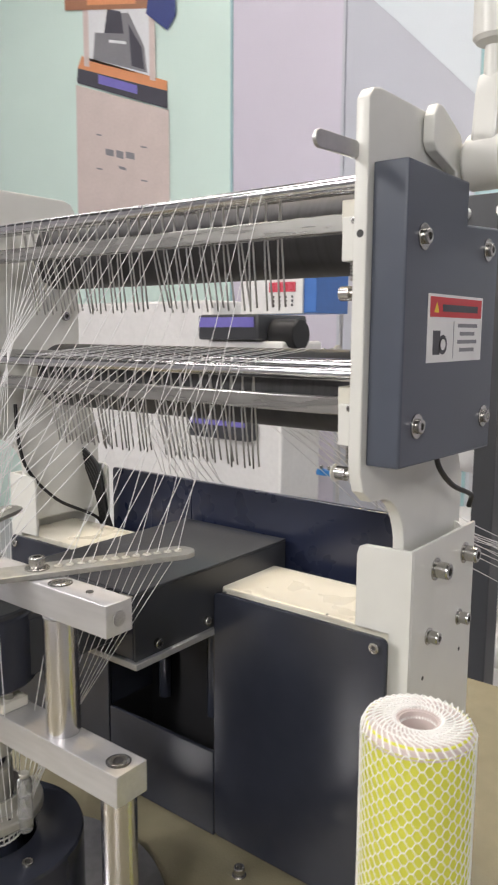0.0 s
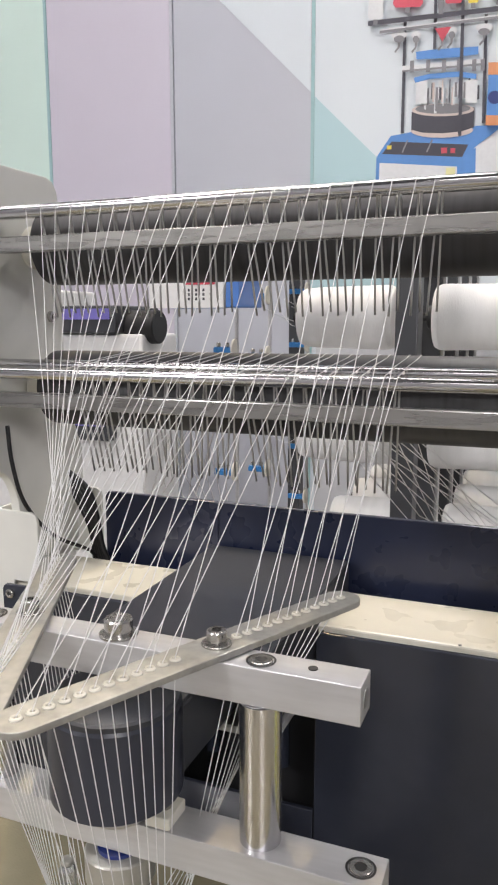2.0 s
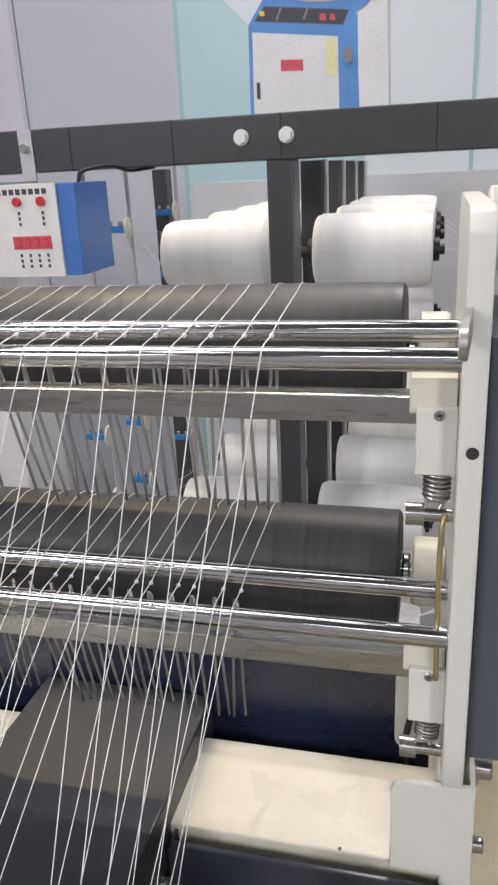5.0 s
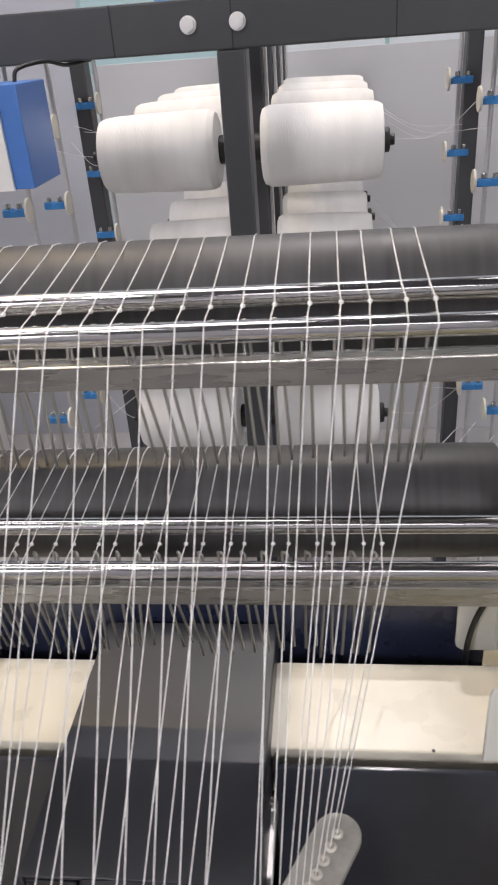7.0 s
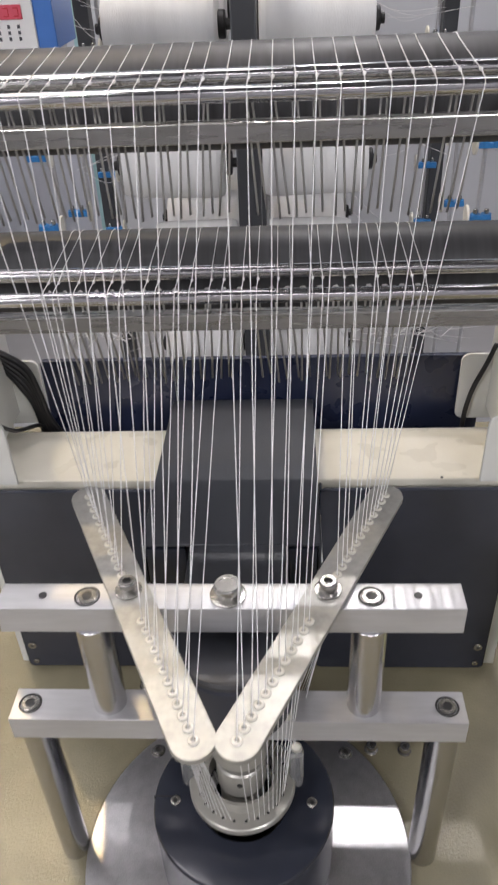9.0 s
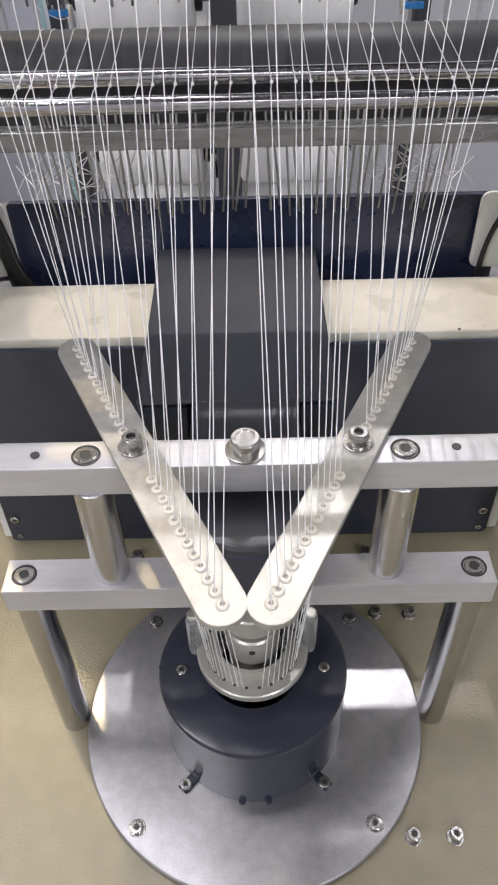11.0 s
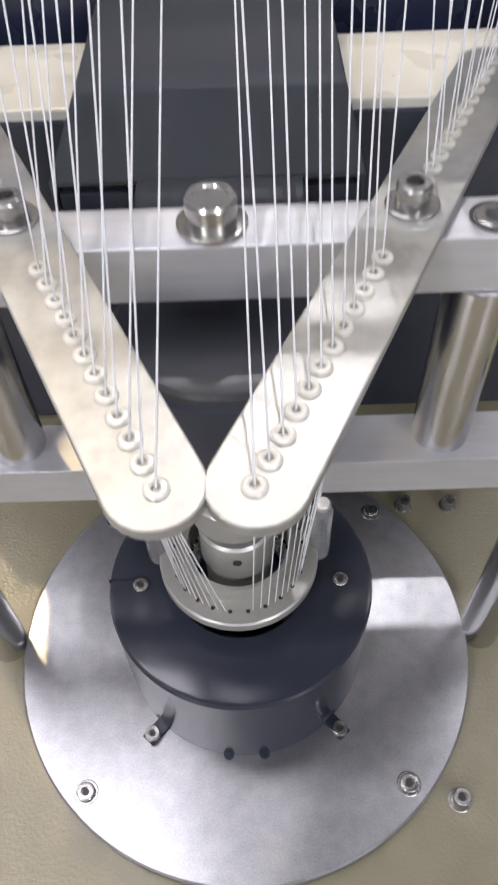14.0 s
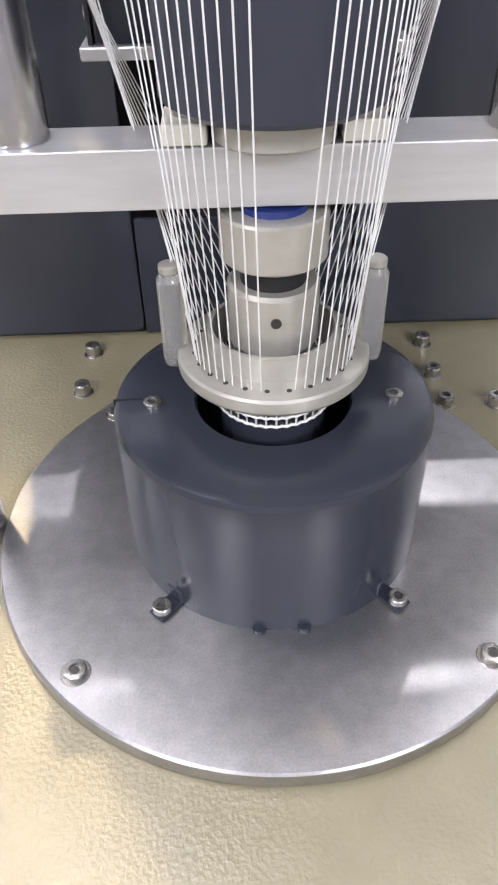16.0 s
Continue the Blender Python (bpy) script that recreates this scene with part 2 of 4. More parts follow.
def to_mesh(name, bm, material, smooth=True):
    me = bpy.data.meshes.new(name)
    bm.to_mesh(me)
    bm.free()
    me.materials.append(M[material])
    if smooth:
        me.polygons.foreach_set("use_smooth", [True] * len(me.polygons))
        if name not in ROUND:
            me.set_sharp_from_angle(angle=radians(20))
    return me


def part(name, bm, material, parent=None, label=""):
    ob = new(name, to_mesh(name, bm, material))
    if parent:
        ob.parent = parent
    return tagged(ob, label)


def thing(name, label, category, group="", at=(0, 0, 0)):
    ob = new(name)
    ob.location = at
    ob.empty_display_size = 0.02
    return tagged(ob, label, category, group)


def solid(name, bm, material, label, category, group="", kind=""):
    ob = new(name, to_mesh(name, bm, material))
    return tagged(ob, label, category, group, kind)


def structure(name, bm, material, label, category):
    return solid(name, bm, material, label, category, kind="structure")


def shared(name, key, make, material, parent, at, turn=(0, 0, 0), label=""):
    """A piece that shares its mesh with alike pieces."""
    if key not in MESHES:
        MESHES[key] = to_mesh(name, make(), material)
    ob = new(name, MESHES[key])
    ob.location = at
    ob.rotation_euler = [radians(a) for a in turn]
    ob.parent = parent
    return tagged(ob, label)


def socket_screw(parent, at, r=0.005, h=0.006, turn=(0, 0, 0), washer=0.0, name="screw", label=""):
    """A socket-head screw whose head rises along its own z, with a hexagonal socket."""
    def head():
        bm = bmesh.new()
        prof = [(r * 0.97, 0), (r, h * 0.08), (r, h * 0.85), (r * 0.92, h * 0.97), (r * 0.86, h), (r * 0.50, h)]
        seg = 24
        b = bm_turn(prof + [(r * 0.48, h * 0.6)], seg=seg)
        return b
    ob = shared(name, ("head", r, h), head, "screw", parent, at, turn, label)
    shared("socket", ("sock", r, h), lambda: cyl(r * 0.44, h * 0.61, h * 0.70, seg=6), "socket", ob, (0, 0, 0))
    if washer:
        shared("washer", ("wash", washer), lambda: bm_turn([(r * 0.9, -0.0012), (washer, -0.0012), (washer, -0.0002), (washer * 0.95, 0.0), (r * 0.9, 0.0)], closed=True), "screw", ob, (0, 0, 0))
    return ob


def sunk_screw(parent, at, r=0.0085):
    """A screw sunk into a counterbore: bright rim, dark bore, head and socket."""
    ob = shared("counterbore", ("cb", r), lambda: bm_turn([(r, 0.0004), (r * 0.88, 0.0006), (r * 0.84, 0.0002), (r * 0.99, 0.0)], closed=True), "socket", parent, at)
    shared("screw", ("cbh", r), lambda: bm_turn([(r * 0.80, 0.0002), (r * 0.78, 0.0008), (r * 0.70, 0.0011), (r * 0.42, 0.0011), (r * 0.40, 0.0004)]), "screw", ob, (0, 0, 0))
    shared("socket", ("cbs", r), lambda: cyl(r * 0.40, 0.0005, 0.0008, seg=6), "socket", ob, (0, 0, 0))
    return ob


# ---------- the hall ----------
FLOOR_Z = -0.85
structure("floor", bm_box(-5.2, 4.2, -5.2, 3.0, FLOOR_Z - 0.1, FLOOR_Z), "floor", "dark grey exhibition hall floor", "floor")
structure("ceiling", bm_box(-5.2, 4.2, -5.2, 3.0, 3.4, 3.5), "ceil", "dark grey hall ceiling", "ceiling")
wall_back = structure("wall_back", bm_box(-5.2, 4.2, 2.82, 3.0, FLOOR_Z, 3.4), "wallw", "white booth wall behind the yarn creel", "wall")
structure("wall_left", bm_box(-5.2, -5.0, -5.0, 2.82, FLOOR_Z, 3.4), "wallw", "plain white booth side wall", "wall")
structure("wall_right", bm_box(4.0, 4.2, -5.0, 2.82, FLOOR_Z, 3.4), "greyp", "plain grey booth side wall", "wall")
structure("wall_front", bm_box(-5.0, 4.0, -5.2, -5.0, FLOOR_Z, 3.4), "wallw", "plain white wall behind the viewer", "wall")

# panels of the back wall
for x0, x1, m in ((-5.0, -2.035, "mint"), (-2.02, -1.385, "lilac"), (-1.365, -0.735, "greyp"), (-0.725, 0.315, "palew"), (0.325, 1.6, "palew"), (1.61, 4.0, "lilac")):
    part("panel", bm_box(x0, x1, 2.805, 2.82, FLOOR_Z, 3.2, 0.002), m, wall_back)
for x in (-2.027, -1.375, -0.73, 0.32):
    part("seam_strip", bm_box(x - 0.007, x + 0.007, 2.80, 2.818, FLOOR_Z, 3.2), "seam" if x != -1.375 else "greyp", wall_back)
# diagonal shadow edge painted as two flat fields, and the lower band
part("light_edge_field", bm_plate([(-0.722, 0.6), (-0.722, 1.40), (-0.05, 0.74), (-0.05, 0.6)], "y", 2.801, 2.804), "teal", wall_back, "flat teal field painting the shade below a diagonal light edge")
part("light_edge_field", bm_plate([(-1.36, 2.6), (-1.36, 3.1), (-0.74, 3.1), (-0.74, 1.42), (-1.12, 1.80), (-1.36, 2.03)], "y", 2.801, 2.804), "palew", wall_back, "flat pale field painting the light above a diagonal shadow edge")
part("dado_panel", bm_box(-0.70, 1.58, 2.79, 2.803, FLOOR_Z, 0.625, 0.002), "dado", wall_back)


def P(x, y):
    """Place on the back wall of a mark of the printed machine picture."""
    u, v = (x - 500) * 2.26, y * 2.26
    return (-0.5598 + 0.000946 * u - 5.6e-6 * v + 4.5e-8 * u * v, 1.8160 - 0.000122 * u - 0.0009476 * v + 8.0e-8 * u * v)


poster = thing("machine_poster", "printed wall picture of a blue and white braiding machine", "poster", at=(-0.22, 2.80, 1.1))
poster_layer = [0]


def flat(name, pts, m, label=""):
    poster_layer[0] += 1
    y = 2.7995 - poster_layer[0] * 0.00022
    ob = part(name, bm_plate([P(*p) for p in pts], "y", y - 0.00012, y), m, None, label)
    ob.parent = poster
    ob.matrix_parent_inverse = Matrix.Translation((-0.22, 2.80, 1.1)).inverted()


def rect(name, x0, y0, x1, y1, m, label=""):
    flat(name, [(x0, y0), (x1, y0), (x1, y1), (x0, y1)], m, label)


flat("printed_cabinet", [(547, 312), (720, 322), (722, 470), (545, 470)], "pblue", "blue printed frame")
flat("printed_door", [(553, 322), (690, 330), (690, 462), (551, 462)], "plite", "white printed front")
flat("printed_side", [(720, 296), (768, 258), (768, 452), (722, 470)], "plite", "white printed side")
flat("printed_side_frame", [(690, 325), (721, 296), (721, 470), (690, 468)], "pblue")
flat("printed_top", [(547, 312), (572, 274), (640, 262), (768, 256), (719, 296), (708, 322)], "pblue")
flat("printed_console", [(557, 306), (574, 284), (708, 291), (698, 313)], "pblk", "dark printed console")
rect("printed_knob", 662, 296, 672, 306, "pred")
rect("printed_knob", 678, 297, 686, 306, "pred")
rect("printed_knob", 566, 291, 574, 298, "pyel")
rect("printed_mark", 598, 364, 634, 381, "pred", "plain red printed bar")
rect("printed_mark", 671, 332, 687, 390, "ppale")
rect("printed_latch", 557, 398, 563, 424, "pblk")
def C(u, v):
    """From the picture's own grid to the wall grid."""
    return (500 + u / 2.26, v / 2.26)


def shape(name, pts, m, label=""):
    flat(name, [C(*p) for p in pts], m, label)


def block(name, u0, v0, u1, v1, m, lift=0, label=""):
    shape(name, [(u0, v0), (u1, v0 + lift), (u1, v1 + lift), (u0, v1)], m, label)


def oval(name, u, v, ru, rv, m, label="", n=20):
    shape(name, [(u + ru * math.cos(2 * math.pi * k / n), v + rv * math.sin(2 * math.pi * k / n)) for k in range(n)], m, label)


for u, v0, v1 in ((210, 170, 610), (330, -60, 300), (525, 150, 575)):
    block("printed_pole", u - 6, v0, u + 6, v1, "pblk")
# drum, mechanism and plates
oval("printed_ring", 366, 600, 122, 30, "pinkb", "pale printed ring")
shape("printed_ring", [(246, 525), (490, 510), (490, 590), (440, 606), (366, 612), (290, 608), (246, 596)], "pblk", "dark printed ring")
oval("printed_ring", 368, 518, 122, 26, "pinkb")
oval("printed_bed", 368, 514, 108, 20, "pgrey")
rp = random.Random(3)
for i in range(34):
    u = 262 + 7.2 * i + rp.uniform(-3, 3)
    v = 395 + rp.uniform(0, 40)
    block("printed_carrier", u, v, u + rp.uniform(4, 11), v + rp.uniform(45, 100), ("plite", "pgrey", "plite", "pblk", "pinkb")[i % 5], rp.uniform(-4, 4))
for u in (262, 455):
    block("printed_cup", u, 405, u + 45, 495, "plite")
shape("printed_plate", [(252, 392), (312, 378), (430, 370), (495, 382), (495, 402), (420, 392), (318, 398), (258, 412)], "pblue")
block("printed_beam", 205, 345, 525, 366, "plite", -22)
block("printed_beam", 205, 362, 525, 370, "pgrey", -22)
for u in (236, 300, 362, 420, 478, 510):
    block("printed_clip", u, 326, u + 16, 372, "pgrey", -2)
shape("printed_plate", [(258, 292), (330, 284), (500, 276), (500, 306), (420, 316), (262, 322)], "pblue")
block("printed_pole", 431, -60, 444, 625, "pblk")
# creel beam, tension discs and bobbins
for u, v in ((190, 225), (258, 228), (520, 205), (594, 198), (362, 222), (398, 215)):
    oval("printed_disc", u, v, 32 if u in (190, 520) else 20, 16, "plite")
    oval("printed_disc", u, v + 16, 22 if u in (190, 520) else 13, 14, "pgrey")
    shape("printed_hook", [(u - 6, v + 22), (u + 8, v + 22), (u + 2, v + 50), (u - 14, v + 70), (u - 18, v + 62), (u - 4, v + 46)], "pgrey")
shape("printed_cone", [(332, 205), (395, 200), (362, 255)], "pred")
block("printed_beam", 110, 206, 672, 220, "pgrey", -56)
block("printed_beam", 110, 204, 672, 209, "plite", -56)
block("printed_beam", 62, 170, 704, 190, "pblk", -56)
for u0, v0, u1, v1, m in ((60, 25, 125, 165, "plite"), (162, 12, 283, 122, "pred"), (340, 40, 366, 130, "pgrey"), (368, -10, 436, 112, "pred"), (455, 28, 498, 112, "pyel"), (538, -10, 606, 102, "pcream"), (608, 10, 664, 96, "pyel"), (672, -10, 722, 86, "pnavy")):
    w = (u1 - u0) * 0.10
    shape("printed_bobbin", [(u0 + w, v0), (u1 - w, v0), (u1, v1 - 14), (u1 - w, v1), (u0 + w, v1), (u0, v1 - 14)], m)
    block("printed_tube", (u0 + u1) / 2 - 9, v1, (u0 + u1) / 2 + 9, v1 + 22, "pgrey")
# can, side knob and console fields
block("printed_bottle", 540, 342, 610, 396, "porange", 0, "orange printed can")
shape("printed_band", [(541, 390), (609, 390), (588, 552), (537, 552)], "pblue")
oval("printed_badge", 566, 478, 25, 26, "pnavy")
block("printed_bottle", 535, 548, 588, 588, "porange")
oval("printed_lock", 466, 812, 17, 26, "pgrey")
for u in (215, 312):
    shape("printed_divider", [(u + 18, 642), (u + 24, 643), (u + 4, 692), (u - 2, 691)], "pgrey")

poster2 = thing("machine_poster", "printed wall picture of a beige cabinet machine", "poster", at=(-2.85, 2.80, 1.2))


def flat2(name, pts, m, lay, label=""):
    ob = part(name, bm_plate(pts, "y", 2.799 - lay * 0.0008, 2.7994 - lay * 0.0008), m, None, label)
    ob.parent = poster2
    ob.matrix_parent_inverse = Matrix.Translation((-2.85, 2.80, 1.2)).inverted()


flat2("printed_cabinet", [(-3.24, 0.75), (-2.46, 0.75), (-2.46, 1.66), (-3.22, 1.93)], "pinkb", 0, "beige printed cabinet")
flat2("printed_console", [(-3.21, 1.94), (-2.47, 1.67), (-2.47, 1.76), (-3.20, 2.02)], "pblk", 1)
flat2("printed_edge", [(-3.20, 2.02), (-2.47, 1.76), (-2.47, 1.81), (-3.16, 2.08)], "porange", 1)
flat2("printed_screen", [(-3.02, 1.90), (-2.70, 1.785), (-2.70, 1.83), (-3.02, 1.95)], "purple", 2)
for x0, z0, x1, z1 in ((-2.97, 1.50, -2.90, 1.535), (-2.88, 1.475, -2.82, 1.515), (-2.80, 1.46, -2.73, 1.495), (-2.86, 1.41, -2.80, 1.425)):
    flat2("printed_mark", [(x0, z0), (x1, z0 - 0.02), (x1, z1 - 0.02), (x0, z1)], "pgrey", 2, "plain grey printed bar")
for x0, z0 in ((-3.05, 1.62), (-2.68, 1.50), (-3.05, 1.43), (-2.68, 1.32)):
    flat2("printed_corner", [(x0, z0), (x0 + 0.05, z0 - 0.012), (x0 + 0.05, z0 - 0.004), (x0, z0 + 0.008)], "pgrey", 2)
flat2("printed_window", [(-3.10, 2.04), (-2.60, 1.86), (-2.60, 2.24), (-3.10, 2.36)], "plite", 1, "pale printed field")
flat2("printed_machine", [(-3.06, 2.04), (-2.62, 1.88), (-2.64, 2.02), (-2.70, 2.12), (-2.76, 2.22), (-2.92, 2.25), (-2.96, 2.16), (-3.04, 2.18)], "pgrey", 2, "dark printed mechanism")
flat2("printed_machine", [(-2.74, 1.94), (-2.64, 1.90), (-2.66, 2.02), (-2.76, 2.16)], "pblk", 3)
flat2("printed_machine", [(-2.96, 2.16), (-2.80, 2.12), (-2.82, 2.24), (-2.93, 2.28)], "pblk", 3)
flat2("printed_machine", [(-2.92, 2.10), (-2.78, 2.06), (-2.78, 2.075), (-2.92, 2.115)], "plite", 4)
for x in (-3.14, -2.60):
    low = 1.84 if x > -3 else 2.02
    flat2("printed_pole", [(x, low), (x + 0.045, low - 0.015), (x + 0.045, 2.9), (x, 2.9)], "pinkb", 3)
flat2("printed_beam", [(-3.3, 2.36), (-2.5, 2.18), (-2.5, 2.32), (-3.3, 2.50)], "pbrown", 4)
flat2("printed_beam", [(-3.1, 2.34), (-2.7, 2.25), (-2.7, 2.31), (-3.1, 2.42)], "porange", 5)
flat2("printed_arm", [(-2.62, 2.18), (-2.46, 2.06), (-2.40, 2.12), (-2.40, 2.6), (-2.52, 2.6)], "pnavy", 6)

# ceiling lights
lightbox = thing("ceiling_light", "long white ceiling light panel, switched on", "lamp", "hall lights", at=(0, 0, 3.36))
part("frame", bm_box(-0.82, 0.82, -0.24, 0.24, 0.0, 0.04, 0.004), "white", lightbox)
part("diffuser", bm_box(-0.8, 0.8, -0.22, 0.22, -0.006, 0.0), "lamp", lightbox)
LIGHTS = [(-3.2, 1.4), (-0.9, 1.4), (1.6, 1.4), (-2.0, -0.6), (-0.8, 0.5), (-2.4, -3.6), (0.3, -3.6), (2.8, -3.6)]
lightbox.location = (*LIGHTS[0], 3.36)
for lx, ly in LIGHTS[1:]:
    copy_thing(lightbox, pose(lx, ly, 3.36))

# ---------- the machine's table ----------
AX, AY = 0.001, 0.040          # axis of the knitting head
table = thing("machine_table", "beige painted steel machine table with glossy textured top", "machine table")
part("tabletop", bm_box(-0.62, 0.62, -0.55, 0.72, -0.02, 0.0, 0.004), "table", table)
part("apron", bm_box(-0.58, 0.58, -0.5, 0.68, -0.16, -0.02, 0.003), "dark", table)
for x in (-0.54, 0.54):
    for y in (-0.46, 0.64):
        part("leg", bm_box(x - 0.03, x + 0.03, y - 0.03, y + 0.03, FLOOR_Z, -0.16, 0.003), "dark", table)
for x, y in ((-0.116, 0.167), (-0.115, 0.213), (0.116, 0.173), (0.117, 0.141), (0.149, 0.140), (0.120, -0.057), (0.152, -0.057),
             (0.117, 0.212)):
    socket_screw(table, (x, y, 0.0005), 0.0052, 0.0075, washer=0.0066)

# ---------- base disc ----------
disc = thing("base_disc", "round brushed aluminium base plate on the table", "base plate", at=(AX, AY, 0))
part("plate", bm_turn([(0.136, 0), (0.139, 0.001), (0.139, 0.009), (0.138, 0.010), (0.060, 0.010), (0.060, 0.0)], seg=96, closed=True), "alu", disc)
for a in (45, 135, 225, 315):
    socket_screw(disc, (0.1275 * math.cos(radians(a)), 0.1275 * math.sin(radians(a)), 0.0103), 0.0052, 0.0026, washer=0.0068)

# ---------- knitting head cover ----------
cover = thing("head_cover", "dark grey round steel cover around the knitting head", "machine cover", at=(AX, AY, 0.010))
part("drum", bm_turn([(0.0695, 0.0), (0.0725, 0.0), (0.0725, 0.075), (0.0715, 0.0775), (0.0695, 0.078), (0.036, 0.078), (0.035, 0.077), (0.035, 0.070), (0.0695, 0.070)], seg=96, closed=True), "dark", cover)
part("slit", bm_box(-0.0727, -0.055, -0.0004, 0.0004, 0.073, 0.0783), "black", cover)
for s in (-1, 1):
    socket_screw(cover, (s * 0.0545, -0.004, 0.078), 0.0042, 0.0022)
for a in (228, 312, 262, 278):
    ang = radians(a)
    if a in (228, 312):
        tab = part("tab", bm_box(-0.0045, 0.0045, -0.004, 0.0115, 0.0003, 0.0020, 0.0009), "dark", cover)
        tab.location = (0.074 * math.cos(ang), 0.074 * math.sin(ang), 0)
        tab.rotation_euler[2] = ang - math.pi / 2
        part("tab_web", bm_box(-0.0045, 0.0045, -0.0035, -0.001, 0.001, 0.010, 0.0009), "dark", tab)
        socket_screw(tab, (0, 0.007, 0.0026), 0.0045, 0.0035)
    else:
        part("foot", cyl(0.003, 0.0, 0.0025, at=(0.0728 * math.cos(ang), 0.0728 * math.sin(ang), 0), seg=16), "dark", cover)

# ---------- yarn guide ring and spindle ----------
ring = thing("guide_ring", "cream metal yarn guide ring with two clear pins", "guide ring", at=(AX, AY, 0.112))
part("ring_plate", bm_turn([(0.027, -0.005), (0.040, -0.005), (0.0415, -0.003), (0.0415, 0.002), (0.0405, 0.003), (0.027, 0.003)], seg=64, closed=True), "ringm", ring)
part("ring_rim", bm_turn([(0.026, 0.0), (0.028, 0.0), (0.028, 0.014), (0.026, 0.014)], seg=64, closed=True), "ringm", ring)
for s in (-1, 1):
    pin = part("pin", bm_turn([(0.0052, -0.006), (0.0056, -0.004), (0.0056, 0.034), (0.004, 0.037), (0.0036, 0.037)], at=(s * 0.0425, 0.004, 0), seg=24), "glasspl", ring, "clear plastic pin")
    part("cap", cyl(0.0042, 0.037, 0.041, at=(s * 0.0425, 0.004, 0), seg=20, bev=0.0008), "ringm", pin)
for k in range(24):
    a = 2 * math.pi * (k + 0.5) / 24
    shared("hole", "ringhole", lambda: cyl(0.0011, 0.003, 0.0032, seg=10), "socket", ring, (0.0342 * math.cos(a), 0.0342 * math.sin(a), 0))
spindle = thing("spindle", "dark motor spindle with pale collars above the ring", "motor", at=(AX, AY, 0))
part("needle_body", cyl(0.024, 0.03, 0.090, seg=48, bev=0.001), "dark", spindle)
part("lower_hub", bm_turn([(0.016, 0.090), (0.0175, 0.092), (0.0175, 0.116), (0.0165, 0.117)], seg=40), "ringm", spindle)
part("hub_gap", cyl(0.0150, 0.117, 0.120, seg=32), "black", spindle)
part("upper_hub", bm_turn([(0.018, 0.120), (0.019, 0.121), (0.019, 0.146), (0.0175, 0.1475)], seg=40), "ringm", spindle)
part("set_screw", cyl(0.0022, -0.0196, -0.0188, "y", at=(0, 0, 0.137), seg=12), "socket", spindle)
part("neck", cyl(0.0135, 0.1475, 0.158, seg=32), "black", spindle)
part("collar", cyl(0.0215, 0.158, 0.1775, seg=40, bev=0.001), "ringm", spindle, "pale machined collar")
part("blue_seal", cyl(0.0135, 0.1775, 0.1800, seg=32), "seal", spindle, "blue seal ring")
part("upper_collar", cyl(0.0225, 0.2035, 0.2165, seg=40, bev=0.001), "ringm", spindle)
part("motor_body", bm_turn([(0.037, 0.2165), (0.0400, 0.219), (0.0400, 0.272), (0.039, 0.274)], seg=56), "motor", spindle)
part("top_disc", bm_turn([(0.039, 0.274), (0.039, 0.277), (0.037, 0.278)], seg=56), "hood", spindle)
for s in (-1, 1):
    lug = part("clamp_lug", bm_box(s * 0.0315 - 0.008, s * 0.0315 + 0.008, -0.0095, 0.0125, 0.2033, 0.211, 0.001), "plastic", spindle, "pale clamp lug")
    socket_screw(lug, (s * 0.0315, 0.001, 0.211), 0.0042, 0.0052)
# knitted tube below the ring
tube = thing("net_tube", "white knitted net tube around the needle body", "net tube", at=(AX, AY, 0))
bms = []
for k in range(36):
    a0 = 2 * math.pi * k / 36
    bms.append(bm_tube([(0.0250 * math.cos(a0), 0.0250 * math.sin(a0), 0.089), (0.0256 * math.cos(a0), 0.0256 * math.sin(a0), 0.098), (0.0258 * math.cos(a0 + 0.16), 0.0258 * math.sin(a0 + 0.16), 0.108)], 0.0006, 4))
for hz in (0.0895, 0.094, 0.0985, 0.103):
    bms.append(bm_tube([(0.0256 * math.cos(2 * math.pi * k / 72), 0.0256 * math.sin(2 * math.pi * k / 72), hz + 0.0007 * (k % 2)) for k in range(73)], 0.0007, 4))
part("mesh_net", join(*bms), "net", tube)

# ---------- guide stand ----------
stand = thing("guide_stand", "aluminium yarn guide stand with posts and two cross bars", "guide stand")
bar = part("top_bar", bm_box(-0.150, 0.150, 0.036, 0.0585, 0.289, 0.311, 0.0007), "alu_bar", stand)
for x in (-0.0915, 0.0915):
    sunk_screw(bar, (x, 0.0465, 0.311))
for x in (-0.121, 0.121):
    shared("threaded_hole", "th", lambda: cyl(0.0027, 0.0001, 0.0006, seg=18), "socket", bar, (x, 0.0475, 0.311))
for s in (-1, 1):
    part("end_hole", cyl(0.0052, -0.0003, 0.0003, "x", at=(s * 0.1501, 0.047, 0.300), seg=20), "alu", bar)
low = part("lower_bar", bm_box(-0.1635, 0.1635, 0.030, 0.0565, 0.181, 0.203, 0.0007), "alu_bar", stand)
for x in (-0.1505, 0.1505):
    sunk_screw(low, (x, 0.0435, 0.203))
for s in (-1, 1):
    part("post", cyl(0.0120, 0.203, 0.289, at=(s * 0.0915, 0.0455, 0), seg=40, bev=0.0005), "post", stand)
    part("leg", cyl(0.0120, 0.0, 0.181, at=(s * 0.1505, 0.043, 0), seg=40, bev=0.0005), "post", stand)
